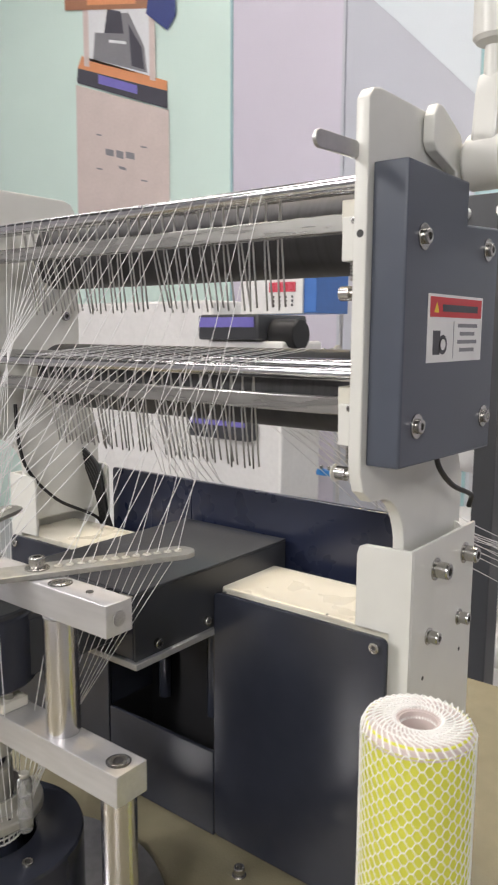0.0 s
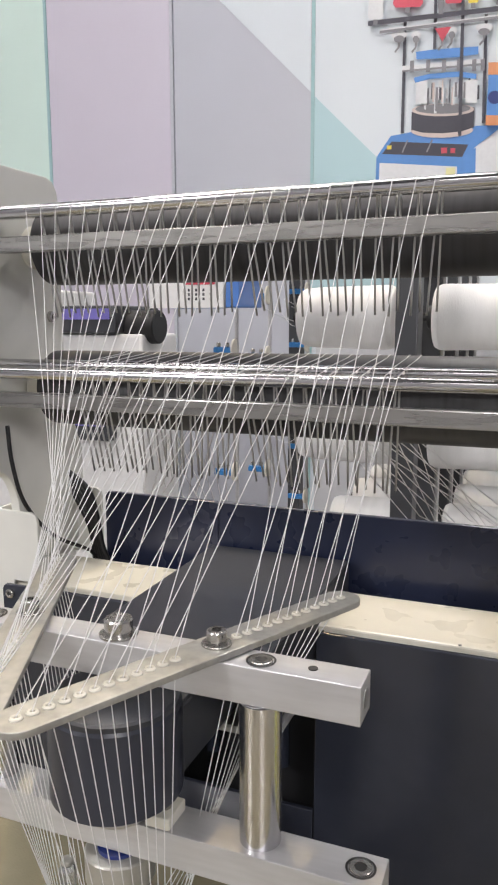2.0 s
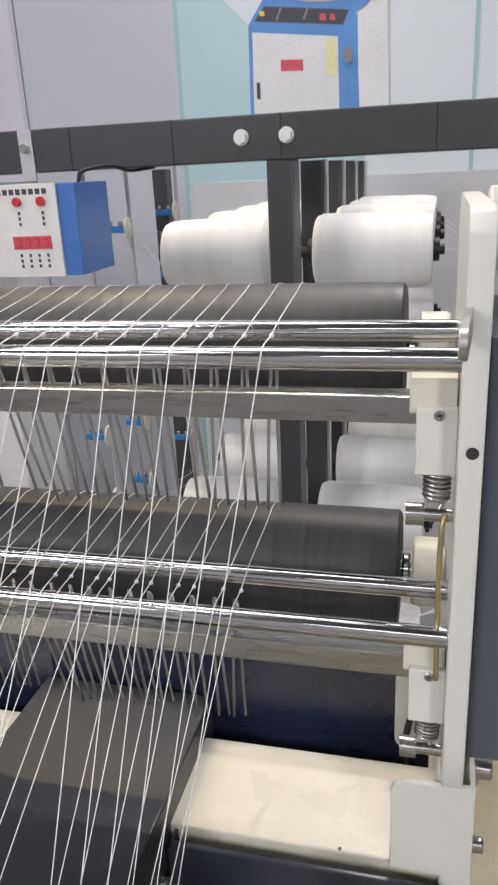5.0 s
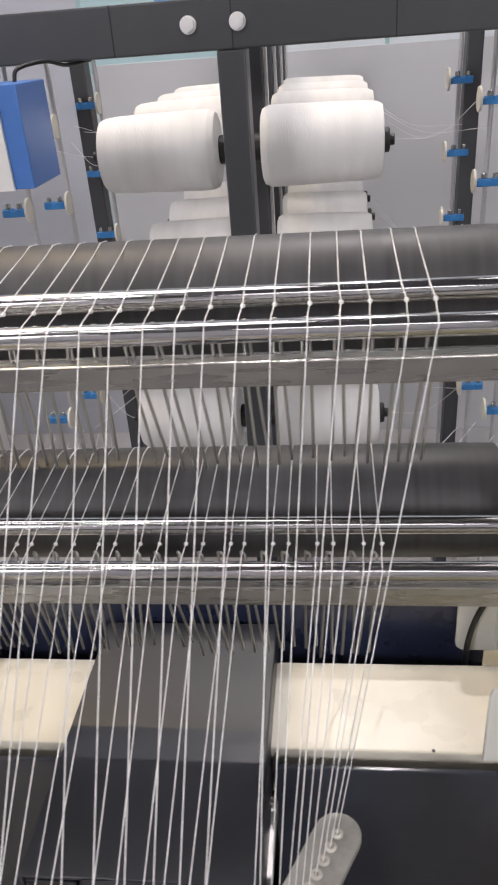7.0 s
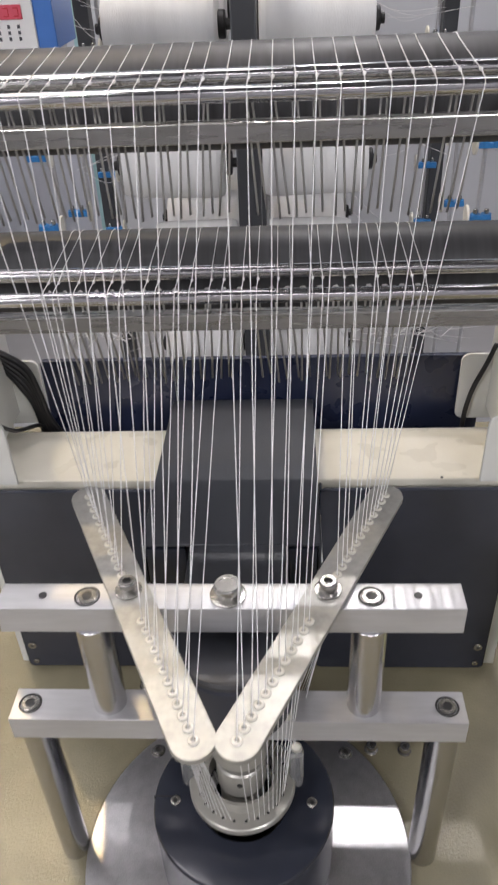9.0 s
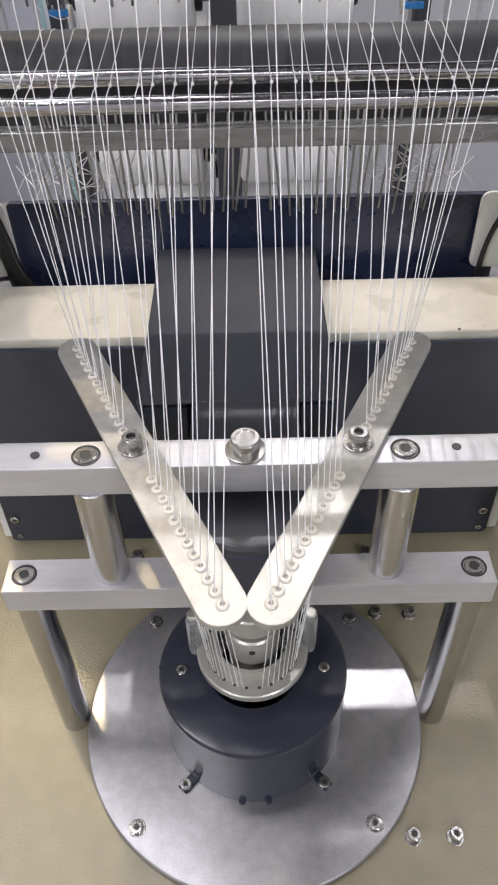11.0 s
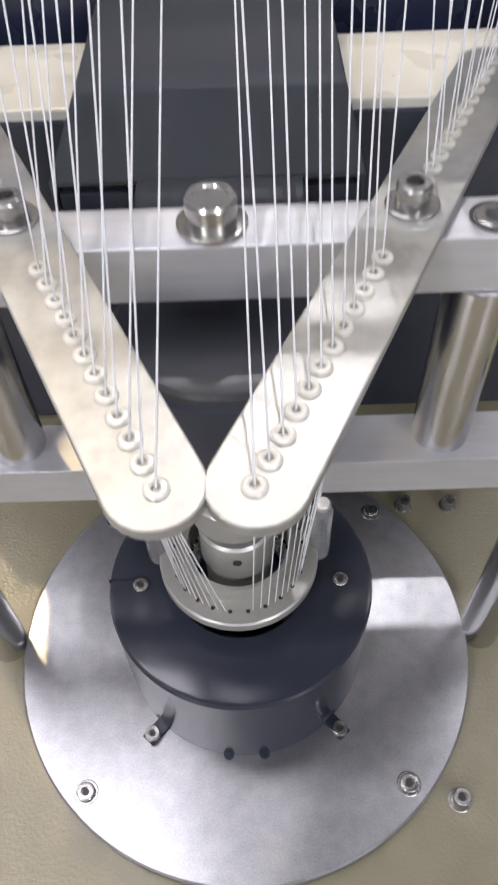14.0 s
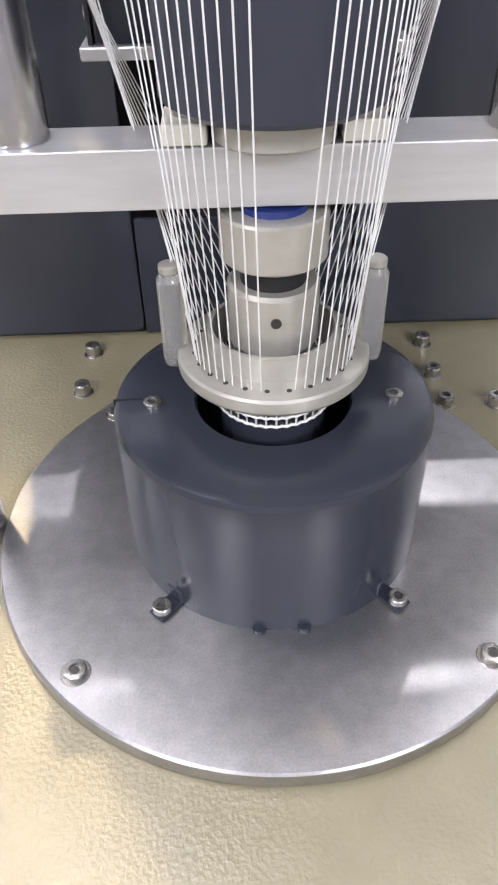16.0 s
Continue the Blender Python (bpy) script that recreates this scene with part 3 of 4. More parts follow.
cbolt = part("centre_bolt", bm_turn([(0.0084, 0.3125), (0.0086, 0.3135), (0.0086, 0.3205), (0.0078, 0.3218), (0.0058, 0.3218), (0.0054, 0.3212), (0.001, 0.3212)], at=(0, 0.048, 0), seg=36), "screw", bar, "round plated centre bolt")
part("washer", bm_turn([(0.0118, 0.3112), (0.0118, 0.3124), (0.011, 0.3126)], at=(0, 0.048, 0), seg=36), "screw", cbolt)

EYES = {-1: [], 1: []}
for s in (-1, 1):
    tip, near = Vector((s * 0.1125, 0.147, 0)), Vector((s * 0.0105, -0.0615, 0))
    d = (near - tip).normalized()
    w = Vector((-d.y, d.x, 0))
    R, L = 0.0128, (near - tip).length
    out = []
    for k in range(13):
        a = math.pi / 2 + math.pi * k / 12
        out.append(tip + d * (0.004 + R * math.cos(a)) + w * R * math.sin(a))
    for k in range(13):
        a = -math.pi / 2 + math.pi * k / 12
        out.append(near + d * (-0.0035 + R * math.cos(a)) + w * R * math.sin(a))
    arm = part("arm", bm_plate([(p.x, p.y) for p in out], "z", 0.3115, 0.3155, 0.0006), "arm", stand, "flat satin metal guide arm with eyelets")
    boltp = tip + d * (L * 0.475)
    socket_screw(arm, (boltp.x, boltp.y, 0.3168), 0.0058, 0.0075, washer=0.0088, name="arm_bolt")
    spots = [0.004 + i * 0.0083 for i in range(12)] + [L * 0.60 + 0.0 + i * ((L * 0.40 - 0.002) / 11) for i in range(12)]
    for q in spots:
        p = tip + d * q
        EYES[s].append((p.x, p.y))
        e = shared("eyelet", "eyelet", lambda: bm_turn([(0.0012, -0.0043), (0.0012, 0.0010), (0.0018, 0.0014), (0.0026, 0.0013), (0.0033, 0.0006), (0.0033, 0.0)], seg=18, closed=True), "ceramic", arm, (p.x, p.y, 0.3155))

# ---------- cabinet behind the stand ----------
cab = thing("drive_cabinet", "dark grey sheet-steel drive cabinet standing on the table", "cabinet")
# near-black body puts the shade of the open recess into its colour
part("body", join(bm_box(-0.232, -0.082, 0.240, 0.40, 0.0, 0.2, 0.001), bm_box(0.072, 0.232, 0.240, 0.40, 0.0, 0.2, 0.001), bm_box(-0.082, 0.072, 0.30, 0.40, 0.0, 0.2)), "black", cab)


def round_rect(u0, u1, v0, v1, r, n=5):
    pts = []
    for cu, cv, a0 in ((u1 - r, v1 - r, 0), (u0 + r, v1 - r, 90), (u0 + r, v0 + r, 180), (u1 - r, v0 + r, 270)):
        for k in range(n + 1):
            a = radians(a0 + 90 * k / n)
            pts.append((cu + r * math.cos(a), cv + r * math.sin(a)))
    return pts


for x0, x1 in ((-0.246, -0.080), (0.067, 0.2435)):
    p = part("front_panel", bm_plate(round_rect(x0, x1, 0.004, 0.2475, 0.006), "y", 0.2350, 0.2395, 0.0012), "dark", cab)
    edge = x0 + 0.010 if x0 < 0 else x1 - 0.010
    for z in (0.2390, 0.04, 0.015):
        socket_screw(p, (edge, 0.2350, z), 0.0045 if z > 0.03 else 0.003, 0.003, (90, 0, 0))
part("front_panel", bm_box(-0.079, 0.066, 0.2355, 0.240, 0.002, 0.088, 0.0008), "dark", cab)
for x in (-0.05, 0.02):
    part("column", cyl(0.007, 0.088, 0.235, at=(x, 0.29, 0), seg=20), "dark", cab)
part("side_plate", bm_box(-0.0825, -0.0805, 0.240, 0.30, 0.088, 0.243), "dark", cab)
part("side_plate", bm_box(0.0675, 0.0695, 0.240, 0.30, 0.088, 0.243), "dark", cab)

beam = thing("cross_beam", "cream painted square steel beam across the machine", "beam")
part("tube", bm_box(-0.254, 0.254, 0.2515, 0.335, 0.2, 0.247, 0.0018, 2), "cream", beam)
part("pin_hole", cyl(0.0013, -0.0004, 0.0001, "z", at=(0.178, 0.2535, 0.2471), seg=10), "socket", beam)

rear = thing("rear_panel", "navy painted steel panel behind the cream beam", "panel")
part("sheet", bm_plate(round_rect(-0.208, -0.0745, 0.20, 0.314, 0.004), "y", 0.360, 0.366, 0.0008), "navy", rear)
part("sheet", bm_plate(round_rect(-0.0735, 0.232, 0.20, 0.314, 0.004), "y", 0.360, 0.366, 0.0008), "navy", rear)

hood = thing("drive_hood", "dark grey sheet-steel hood over the drive arm", "machine hood")
hx0, hx1 = -0.0765, 0.0645
part("top_sheet", bm_box(hx0, hx1, 0.139, 0.353, 0.2685, 0.271, 0.001), "hood", hood)
part("side_sheet", bm_box(hx0, hx0 + 0.002, 0.140, 0.352, 0.212, 0.2685), "hood", hood)
part("side_sheet", bm_box(hx1 - 0.002, hx1, 0.140, 0.352, 0.212, 0.2685), "hood", hood)
part("back_sheet", bm_box(hx0 + 0.002, hx1 - 0.002, 0.350, 0.352, 0.23, 0.2685), "hood", hood)
part("nose_tongue", bm_box(-0.0375, 0.0365, 0.048, 0.1388, 0.2670, 0.2708, 0.0008), "hood", hood)
part("nose_block", bm_box(-0.0370, 0.0360, 0.056, 0.150, 0.222, 0.2668, 0.0015), "hood", hood)
part("cheek_panel", bm_box(hx0 + 0.003, -0.0415, 0.1405, 0.146, 0.212, 0.2645, 0.001), "dark", hood)
part("cheek_panel", bm_box(0.0385, hx1 - 0.003, 0.1405, 0.146, 0.212, 0.2645, 0.001), "dark", hood)
part("base_plate", bm_box(hx0 - 0.004, hx1 + 0.004, 0.137, 0.24, 0.206, 0.212, 0.001), "alu_bar", hood, "bare aluminium base plate")
socket_screw(hood, (-0.001, 0.0485, 0.2560), 0.0045, 0.005, (90, 0, 0))
for y in (0.165, 0.228):
    for s, xx in ((-90, hx0), (90, hx1)):
        socket_screw(hood, (xx, y, 0.221), 0.0042, 0.004, (0, s, 0))

# ---------- side frames ----------
def side_profile():
    pts = [(0.182, 0.40), (0.182, 0.632), (0.188, 0.639), (0.196, 0.641), (0.318, 0.641), (0.328, 0.638), (0.334, 0.630), (0.336, 0.620), (0.336, 0.42), (0.362, 0.36), (0.362, 0.26), (0.254, 0.26), (0.254, 0.31)]
    for k in range(1, 9):
        a = radians(90 * k / 8)
        pts.append((0.214 + 0.040 * math.cos(a), 0.315 + 0.047 * math.sin(a)))
    pts += [(0.200, 0.363), (0.188, 0.372), (0.183, 0.385)]
    return pts


def side_frame(s, top=0.0):
    f = thing("side_frame", "off-white painted steel side plate holding the rollers", "machine frame", "side frames")
    pl = part("plate", bm_plate([(u, v - top if v > 0.6 else v) for u, v in side_profile()], "x", s * 0.236, s * 0.246, 0.0012), "white", f)
    if s > 0:
        part("hole", cyl(0.0026, -0.0003, 0.0004, "y", at=(0.2415, 0.182, 0.547), seg=16), "socket", pl)
    else:
        for y, z in ((0.215, 0.44), (0.315, 0.50), (0.315, 0.40)):
            socket_screw(pl, (-0.236, y, z), 0.0055, 0.004, (0, 90, 0))
    return f


frame_r = side_frame(1)
frame_l = side_frame(-1, 0.007)


def bracket(s):
    b = thing("frame_bracket", "off-white folded steel bracket bolted to the side plate", "bracket", "frame brackets")
    pts = [(0.2095, 0.248), (0.2095, 0.308), (0.2115, 0.3145), (0.2175, 0.317), (0.2575, 0.318), (0.2575, 0.0), (0.2395, 0.0), (0.2395, 0.248)]
    part("front_plate", bm_plate([(s * u, v) for u, v in pts], "y", 0.2450, 0.2485, 0.0009), "white", b)
    part("rear_plate", bm_plate([(s * u, v) for u, v in round_rect(0.2065, 0.2540, 0.2475, 0.320, 0.008)], "y", 0.350, 0.3535, 0.0009), "white", b)
    sx = sorted((s * 0.2545, s * 0.2575))
    side = part("side_plate", bm_box(sx[0], sx[1], 0.2485, 0.370, 0.0, 0.318, 0.0009), "white", b)
    for y, z, r in ((0.289, 0.294, 0.0068), (0.348, 0.294, 0.0068), (0.280, 0.240, 0.0052), (0.341, 0.238, 0.0052)):
        socket_screw(side, (s * 0.2585, y, z), r, r * 1.7, (0, 90 * s, 0), washer=r * 1.35, name="bolt")
    for y, z in ((0.272, 0.207), (0.345, 0.207)):
        part("hole", cyl(0.0018, -0.0002, 0.0003, "x", at=(s * 0.2575, y, z), seg=12), "socket", side)
    return b


bracket(1)
bracket(-1)

# cover on the outer face of the right side plate
gc = thing("gear_cover", "slate blue steel gear cover with a warning label", "machine cover")
pts = [(0.188, 0.391), (0.188, 0.593), (0.288, 0.5925), (0.288, 0.562), (0.352, 0.566), (0.352, 0.388)]
part("shell", bm_plate(pts, "x", 0.2465, 0.272, 0.0018), "slate", gc)
for y, z in ((0.213, 0.546), (0.328, 0.547), (0.212, 0.4185), (0.334, 0.4155)):
    socket_screw(gc, (0.2735, y, z), 0.0052, 0.0035, (0, 90, 0), washer=0.0088, name="bolt")
lab = part("warning_label", bm_box(0.272, 0.2724, 0.224, 0.323, 0.4615, 0.5095), "label", gc, "white warning label with red band")
part("red_band", bm_box(0.2724, 0.2727, 0.227, 0.320, 0.4935, 0.5075), "red", lab)
part("warning_triangle", bm_plate([(0.233, 0.4965), (0.241, 0.4965), (0.237, 0.504)], "x", 0.2727, 0.2729), "yellow", lab)
part("heading_bar", bm_box(0.2727, 0.2729, 0.247, 0.312, 0.4975, 0.5025), "ink", lab)
for i, z in enumerate((0.4865, 0.4805, 0.4745, 0.4685)):
    part("text_bar", bm_box(0.2724, 0.2726, 0.276 + 0.004 * (i % 2), 0.313 - 0.005 * (i % 2), z, z + 0.0028), "pgrey", lab)
part("pictogram", join(cyl(0.007, 0.2724, 0.2726, "x", at=(0, 0.250, 0.474), seg=24), bm_box(0.2724, 0.2726, 0.233, 0.245, 0.467, 0.484)), "ink", lab)
part("pictogram_core", cyl(0.004, 0.2726, 0.2728, "x", at=(0, 0.250, 0.474), seg=20), "label", lab)
part("divider", bm_box(0.2724, 0.2726, 0.268, 0.2688, 0.464, 0.491), "pgrey", lab)

handle = thing("stop_lever", "flat bare steel lever through the side plate", "lever")
part("blade", bm_plate(round_rect(-0.046, 0.002, -0.0055, 0.0055, 0.0054, 6), "x", -0.0016, 0.0016, 0.0005), "wire", handle)
handle.location = (0.2375, 0.182, 0.600)
handle.rotation_euler = (0, 0, radians(-4))

# jointed lamp arm fixed to the right side plate
jarm = thing("jointed_arm", "off-white jointed support arm clamped to the side plate", "support arm")
part("clamp_plate", bm_plate([(0.258, 0.636), (0.264, 0.645), (0.272, 0.645), (0.300, 0.634), (0.324, 0.610), (0.324, 0.580), (0.314, 0.566), (0.306, 0.568), (0.302, 0.580), (0.300, 0.603), (0.263, 0.612), (0.258, 0.618)], "x", 0.247, 0.256, 0.0015), "white", jarm)
part("knuckle", cyl(0.021, 0.258, 0.290, "x", at=(0, 0.318, 0.612), seg=40, bev=0.003), "white", jarm)
socket_screw(jarm, (0.290, 0.318, 0.612), 0.0045, 0.002, (0, 90, 0))
part("fork", bm_plate([(0.300, 0.615), (0.306, 0.66), (0.312, 0.675), (0.326, 0.675), (0.332, 0.66), (0.339, 0.612)], "x", 0.264, 0.284, 0.003), "white", jarm)
part("rod", bm_turn([(0.0075, 0.670), (0.0075, 0.694), (0.014, 0.697), (0.0165, 0.70), (0.0165, 0.90), (0.015, 0.905)], at=(0.274, 0.318, 0), seg=32), "white", jarm)

# ---------- rollers, rods, needle bars ----------
LEVELS = [(0.583, 0.564), (0.454, 0.433)]
for zr, zroll in LEVELS:
    ro = thing("feed_roller", "black rubber feed roller on a steel shaft", "roller", "feed rollers", at=(0, 0.288, zroll))
    part("rubber_sleeve", bm_turn([(0.0325, -0.2105), (0.0348, -0.209), (0.0352, -0.190), (0.0352, 0.190), (0.0348, 0.209), (0.0325, 0.2105)], "x", seg=72), "rubber", ro)
    part("shaft", cyl(0.0065, -0.236, 0.236, "x", seg=24), "chrome", ro)
    for s in (-1, 1):
        b = part("bearing_block", bm_turn([(0.019, s * 0.217), (0.020, s * 0.2185), (0.020, s * 0.231), (0.019, s * 0.2325)], "x", seg=40), "plastic", ro, "ivory plastic bearing block")
        part("flange", bm_turn([(0.0135, s * 0.2325), (0.0145, s * 0.2328), (0.0145, s * 0.2352), (0.0135, s * 0.2355)], "x", seg=32), "plastic", b)
        part("collar", cyl(0.010, min(s * 0.2115, s * 0.216), max(s * 0.2115, s * 0.216), "x", seg=24, bev=0.001), "chrome", ro)
    for y, dz in ((0.1930, -0.0008), (0.2265, 0.0038)):
        rd = thing("guide_rod", "polished chrome guide rod between the side plates", "rod", "guide rods", at=(0, y, zr + dz))
        part("bar", cyl(0.0050, -0.236, 0.236, "x", seg=32), "chrome", rd)
    nb = thing("wire_guide_bar", "square steel bar carrying a row of hanging wire yarn guides", "guide bar", "wire guide bars", at=(0, 0, zr))
    part("square_bar", bm_box(-0.222, 0.222, 0.2012, 0.2132, -0.031, -0.0185, 0.0008), "bar_steel", nb)
    n, x0, x1 = (24, -0.162, 0.1565) if zr > 0.5 else (24, -0.131, 0.132)

    def hairpin():
        top = [(-0.0014, 0.0050, 0.001), (-0.0012, 0.004, 0.0035), (0, 0.003, 0.0045), (0.0012, 0.002, 0.0035), (0.0014, 0.0015, 0.001)]
        a = [(-0.0034, 0.0150, -0.078), (-0.0022, 0.0065, -0.03)] + top + [(0.0022, 0.0060, -0.03), (0.0030, 0.0145, -0.075)]
        return bm_tube(spline(a, 3), 0.00085, 5)

    for i in range(n):
        x = x0 + (x1 - x0) * i / (n - 1)
        shared("wire_guide", "hairpin", hairpin, "wire", nb, (x, 0.2060, -0.0060), ((i * 29 % 7 - 3) * 0.7, (i * 53 % 13 - 6) * 0.9, (i * 37 % 11 - 5) * 1.5))
    for s in (-1, 1):
        eb = thing("end_block", "ivory end block with coil spring below the guide bar", "spring block", "spring blocks", at=(s * 0.2285, 0.2, zr - 0.026))
        part("cap", bm_box(-0.013 if s < 0 else -0.0125, 0.007, 0.000, 0.016, 0.0, 0.016, 0.001), "plastic", eb)
        blk = part("block", bm_box(-0.0095, 0.0075, -0.004, 0.012, -0.026, 0.004, 0.0008), "white", eb)
        socket_screw(blk, (0, -0.004, 0.001), 0.0022, 0.0012, (90, 0, 0))
        coil = []
        for k in range(6 * 10 + 1):
            a = 2 * math.pi * k / 10
            coil.append((0.0055 * math.cos(a), 0.004 + 0.0055 * math.sin(a), -0.026 - 0.013 * k / 60))
        coil += [(0.003, 0.004, -0.041), (0.0, 0.002, -0.048), (-0.003, 0.002, -0.050)]
        part("spring", bm_tube(coil, 0.0009, 5), "spring", eb)
        part("spring_pin", bm_turn([(0.0052, -0.013), (0.0052, -0.005), (0.003, -0.005), (0.003, 0.0075)], "x", at=(0, 0.003, -0.0475), seg=20), "screw", eb)
rod = thing("brass_tie_rod", "thin brass tie rod between the spring blocks", "tie rod")
part("wire", bm_tube(spline([(0.2315, 0.1955, 0.428), (0.2312, 0.1945, 0.45), (0.2308, 0.194, 0.485), (0.2312, 0.196, 0.505), (0.2325, 0.199, 0.512)], 6), 0.0012, 8), "brass", rod)

# ---------- yarns from the rollers to the ring ----------
def arc_roller(x, zroll):
    out = []
    for k in range(7):
        a = radians(-5 + 115 * k / 6)
        out.append((x, 0.288 + 0.0357 * math.cos(a), zroll + 0.0357 * math.sin(a)))
    return out


rng = random.Random(5)
UP = [-0.162 + 0.01385 * i for i in range(24)]
LO = [-0.131 + 0.0234 * (i // 2) + 0.0085 * (i % 2) for i in range(24)]
for row, (xs, (zr, zroll)) in enumerate(zip((UP, LO), LEVELS)):
    for i, x in enumerate(xs):
        s = -1 if i < 12 else 1
        order = i if s < 0 else 23 - i
        ex, ey = EYES[s][2 * order + row]
        j = 2 * order + row
        ang = radians(90 - s * (8 + 164 * (j + 0.5) / 24))
        rx, ry = AX + 0.0342 * math.cos(ang), AY + 0.0342 * math.sin(ang)
        x += rng.uniform(-0.0012, 0.0012)
        pts = arc_roller(x, zroll)
        pts += [(x, 0.2285, zr + 0.0090), (x, 0.2240, zr + 0.0083), (x + 0.0008, 0.2070, zr + 0.0062), (x, 0.196, zr + 0.0048), (x, 0.1915, zr + 0.0042), (x, 0.1885, zr + 0.0018)]
        pts += [(ex, ey, 0.3168), (ex + (rx - ex) * 0.02, ey + (ry - ey) * 0.02, 0.3105), (rx, ry, 0.1155), (AX + 0.0262 * math.cos(ang), AY + 0.0262 * math.sin(ang), 0.098)]
        knot = bmesh.new()
        bmesh.ops.create_icosphere(knot, subdivisions=1, radius=0.0013)
        bmesh.ops.translate(knot, vec=(x + 0.0008, 0.2070, zr + 0.0058), verts=knot.verts)
        ya = solid("yarn", join(bm_tube(pts, 0.00031, 5), knot), "yarn", "thin white yarn running over the chrome rods to the guide arms", "yarn", "yarns")

# ---------- filter cartridge ----------
cart = thing("filter_cartridge", "lime green filter cartridge wrapped in white knitted net", "filter cartridge", at=(0.319, 0.132, 0))
CR, CH = 0.0335, 0.252
part("felt_core", bm_turn([(0.012, 0.0), (CR, 0.0), (CR, CH - 0.006), (CR - 0.002, CH - 0.001), (CR - 0.006, CH), (0.014, CH), (0.012, CH - 0.003)], seg=64, closed=True), "lime", cart)
part("end_cap", bm_turn([(0.0125, CH + 0.0002), (CR - 0.004, CH + 0.0002), (CR - 0.001, CH - 0.0025), (CR + 0.0002, CH - 0.007), (CR + 0.0002, CH - 0.0075), (0.0125, CH - 0.001)], seg=64, closed=True), "pinkb", cart)
bms = []
NV, ROWS = 50, 62
def net_knot(k, j):
    """A knot of the net: neighbouring strands lean to each other row by row."""
    lean = 0.26 * (1 if (j + k) % 2 else -1)
    a = 2 * math.pi * (k + lean) / NV + 0.55 * j / ROWS
    return ((CR + 0.0008) * math.cos(a), (CR + 0.0008) * math.sin(a), CH - 0.005 - (CH - 0.006) * j / ROWS)


for k in range(NV):
    bms.append(bm_tube(spline([net_knot(k, j) for j in range(ROWS + 1)], 2), 0.00042, 4, False))
    for j in range(ROWS + 1):
        if (j + k) % 2:
            bms.append(bm_tube([net_knot(k, j), net_knot(k + 1, j)], 0.00046, 4, False))


def add_tubes(lines, seg=4):
    verts, faces = [], []
    for b in lines:
        off = len(verts)
        b.verts.index_update()
        verts += [v.co[:] for v in b.verts]
        faces += [[off + v.index for v in f.verts] for f in b.faces]
        b.free()
    return verts, faces


def part_lines(name, lines, material, parent, label=""):
    v, f = add_tubes(lines)
    me = bpy.data.meshes.new(name)
    me.from_pydata(v, [], f)
    me.materials.append(M[material])
    me.polygons.foreach_set("use_smooth", [True] * len(me.polygons))
    ob = new(name, me)
    ob.parent = parent
    return tagged(ob, label)


part_lines("net_sleeve", bms, "net", cart, "white knitted net sleeve")
bms = []
for k in range(40):
    for tw in (0.9,):
        pts = []
        for j in range(9):
            u = j / 8
            r = CR + 0.0006 - (CR - 0.0105) * u
            a = 2 * math.pi * k / 40 - tw * u
            z = CH + 0.0008 - 0.006 * max(0, 1 - u * 7) ** 2 - (0.006 * max(0, u - 0.88) / 0.12)
            pts.append((r * math.cos(a), r * math.sin(a), z))
        bms.append(bm_tube(pts, 0.0006, 5, False))
for q in range(1, 4):
    r = CR - 0.001 - q * 0.0058
    pts = []
    for j in range(161):
        a = 2 * math.pi * j / 160
        pts.append(((r + 0.0007 * math.cos(a * 40)) * math.cos(a), (r + 0.0007 * math.cos(a * 40)) * math.sin(a), CH + 0.0012))
    bms.append(bm_tube(pts, 0.0005, 4, False))
part_lines("gathered_net", bms, "net", cart, "white net gathered over the end")
part("lining", bm_turn([(0.0114, CH - 0.05), (0.0122, CH - 0.05), (0.0122, CH - 0.0005), (0.0114, CH - 0.0005)], seg=32, closed=True), "pinkb", cart)
part("bore", cyl(0.0121, CH - 0.07, CH - 0.05, seg=32), "pinkb", cart)

# ---------- cables ----------
def cable(pts, r, label):
    return solid("cable", bm_tube(spline(pts, 8), r, 8), "cable", label, "cable", "cables")


cable([(0.262, 0.268, 0.392), (0.264, 0.275, 0.378), (0.264, 0.30, 0.362), (0.263, 0.335, 0.350), (0.262, 0.346, 0.345), (0.2585, 0.35, 0.335)], 0.0022, "black cable below the gear cover")
cable([(0.234, 0.341, 0.335), (0.228, 0.343, 0.312), (0.219, 0.344, 0.285), (0.2145, 0.344, 0.258), (0.214, 0.345, 0.225)], 0.0024, "black cable beside the rear panel")
for k in range(5):
    o = 0.0058 * k
    cable([(-0.262, 0.336 + o * 0.3, 0.352 - o * 0.7), (-0.238, 0.338 + o * 0.2, 0.337 - o * 0.9), (-0.216 - o * 0.3, 0.341, 0.318 - o), (-0.2085 - o * 0.35, 0.343, 0.288 - o * 0.4), (-0.205 - o * 0.4, 0.345, 0.260), (-0.196 - o * 0.7, 0.346, 0.236), (-0.19 - o * 0.7, 0.347, 0.215)], 0.0034, "black hose bundle beside the cream beam")
cable([(-0.234, 0.24, 0.40), (-0.229, 0.238, 0.365), (-0.222, 0.245, 0.325), (-0.216, 0.28, 0.285), (-0.212, 0.338, 0.252), (-0.211, 0.342, 0.225)], 0.0020, "thin black cable hanging from the side plate")

# ---------- creel behind the machine ----------
FY = 1.154
fr = thing("creel_frame", "charcoal painted steel creel frame with cross beam and posts", "creel frame")
part("cross_beam", bm_box(-0.704, 1.1, FY, FY + 0.06, 0.672, 0.742, 0.003), "frame", fr)
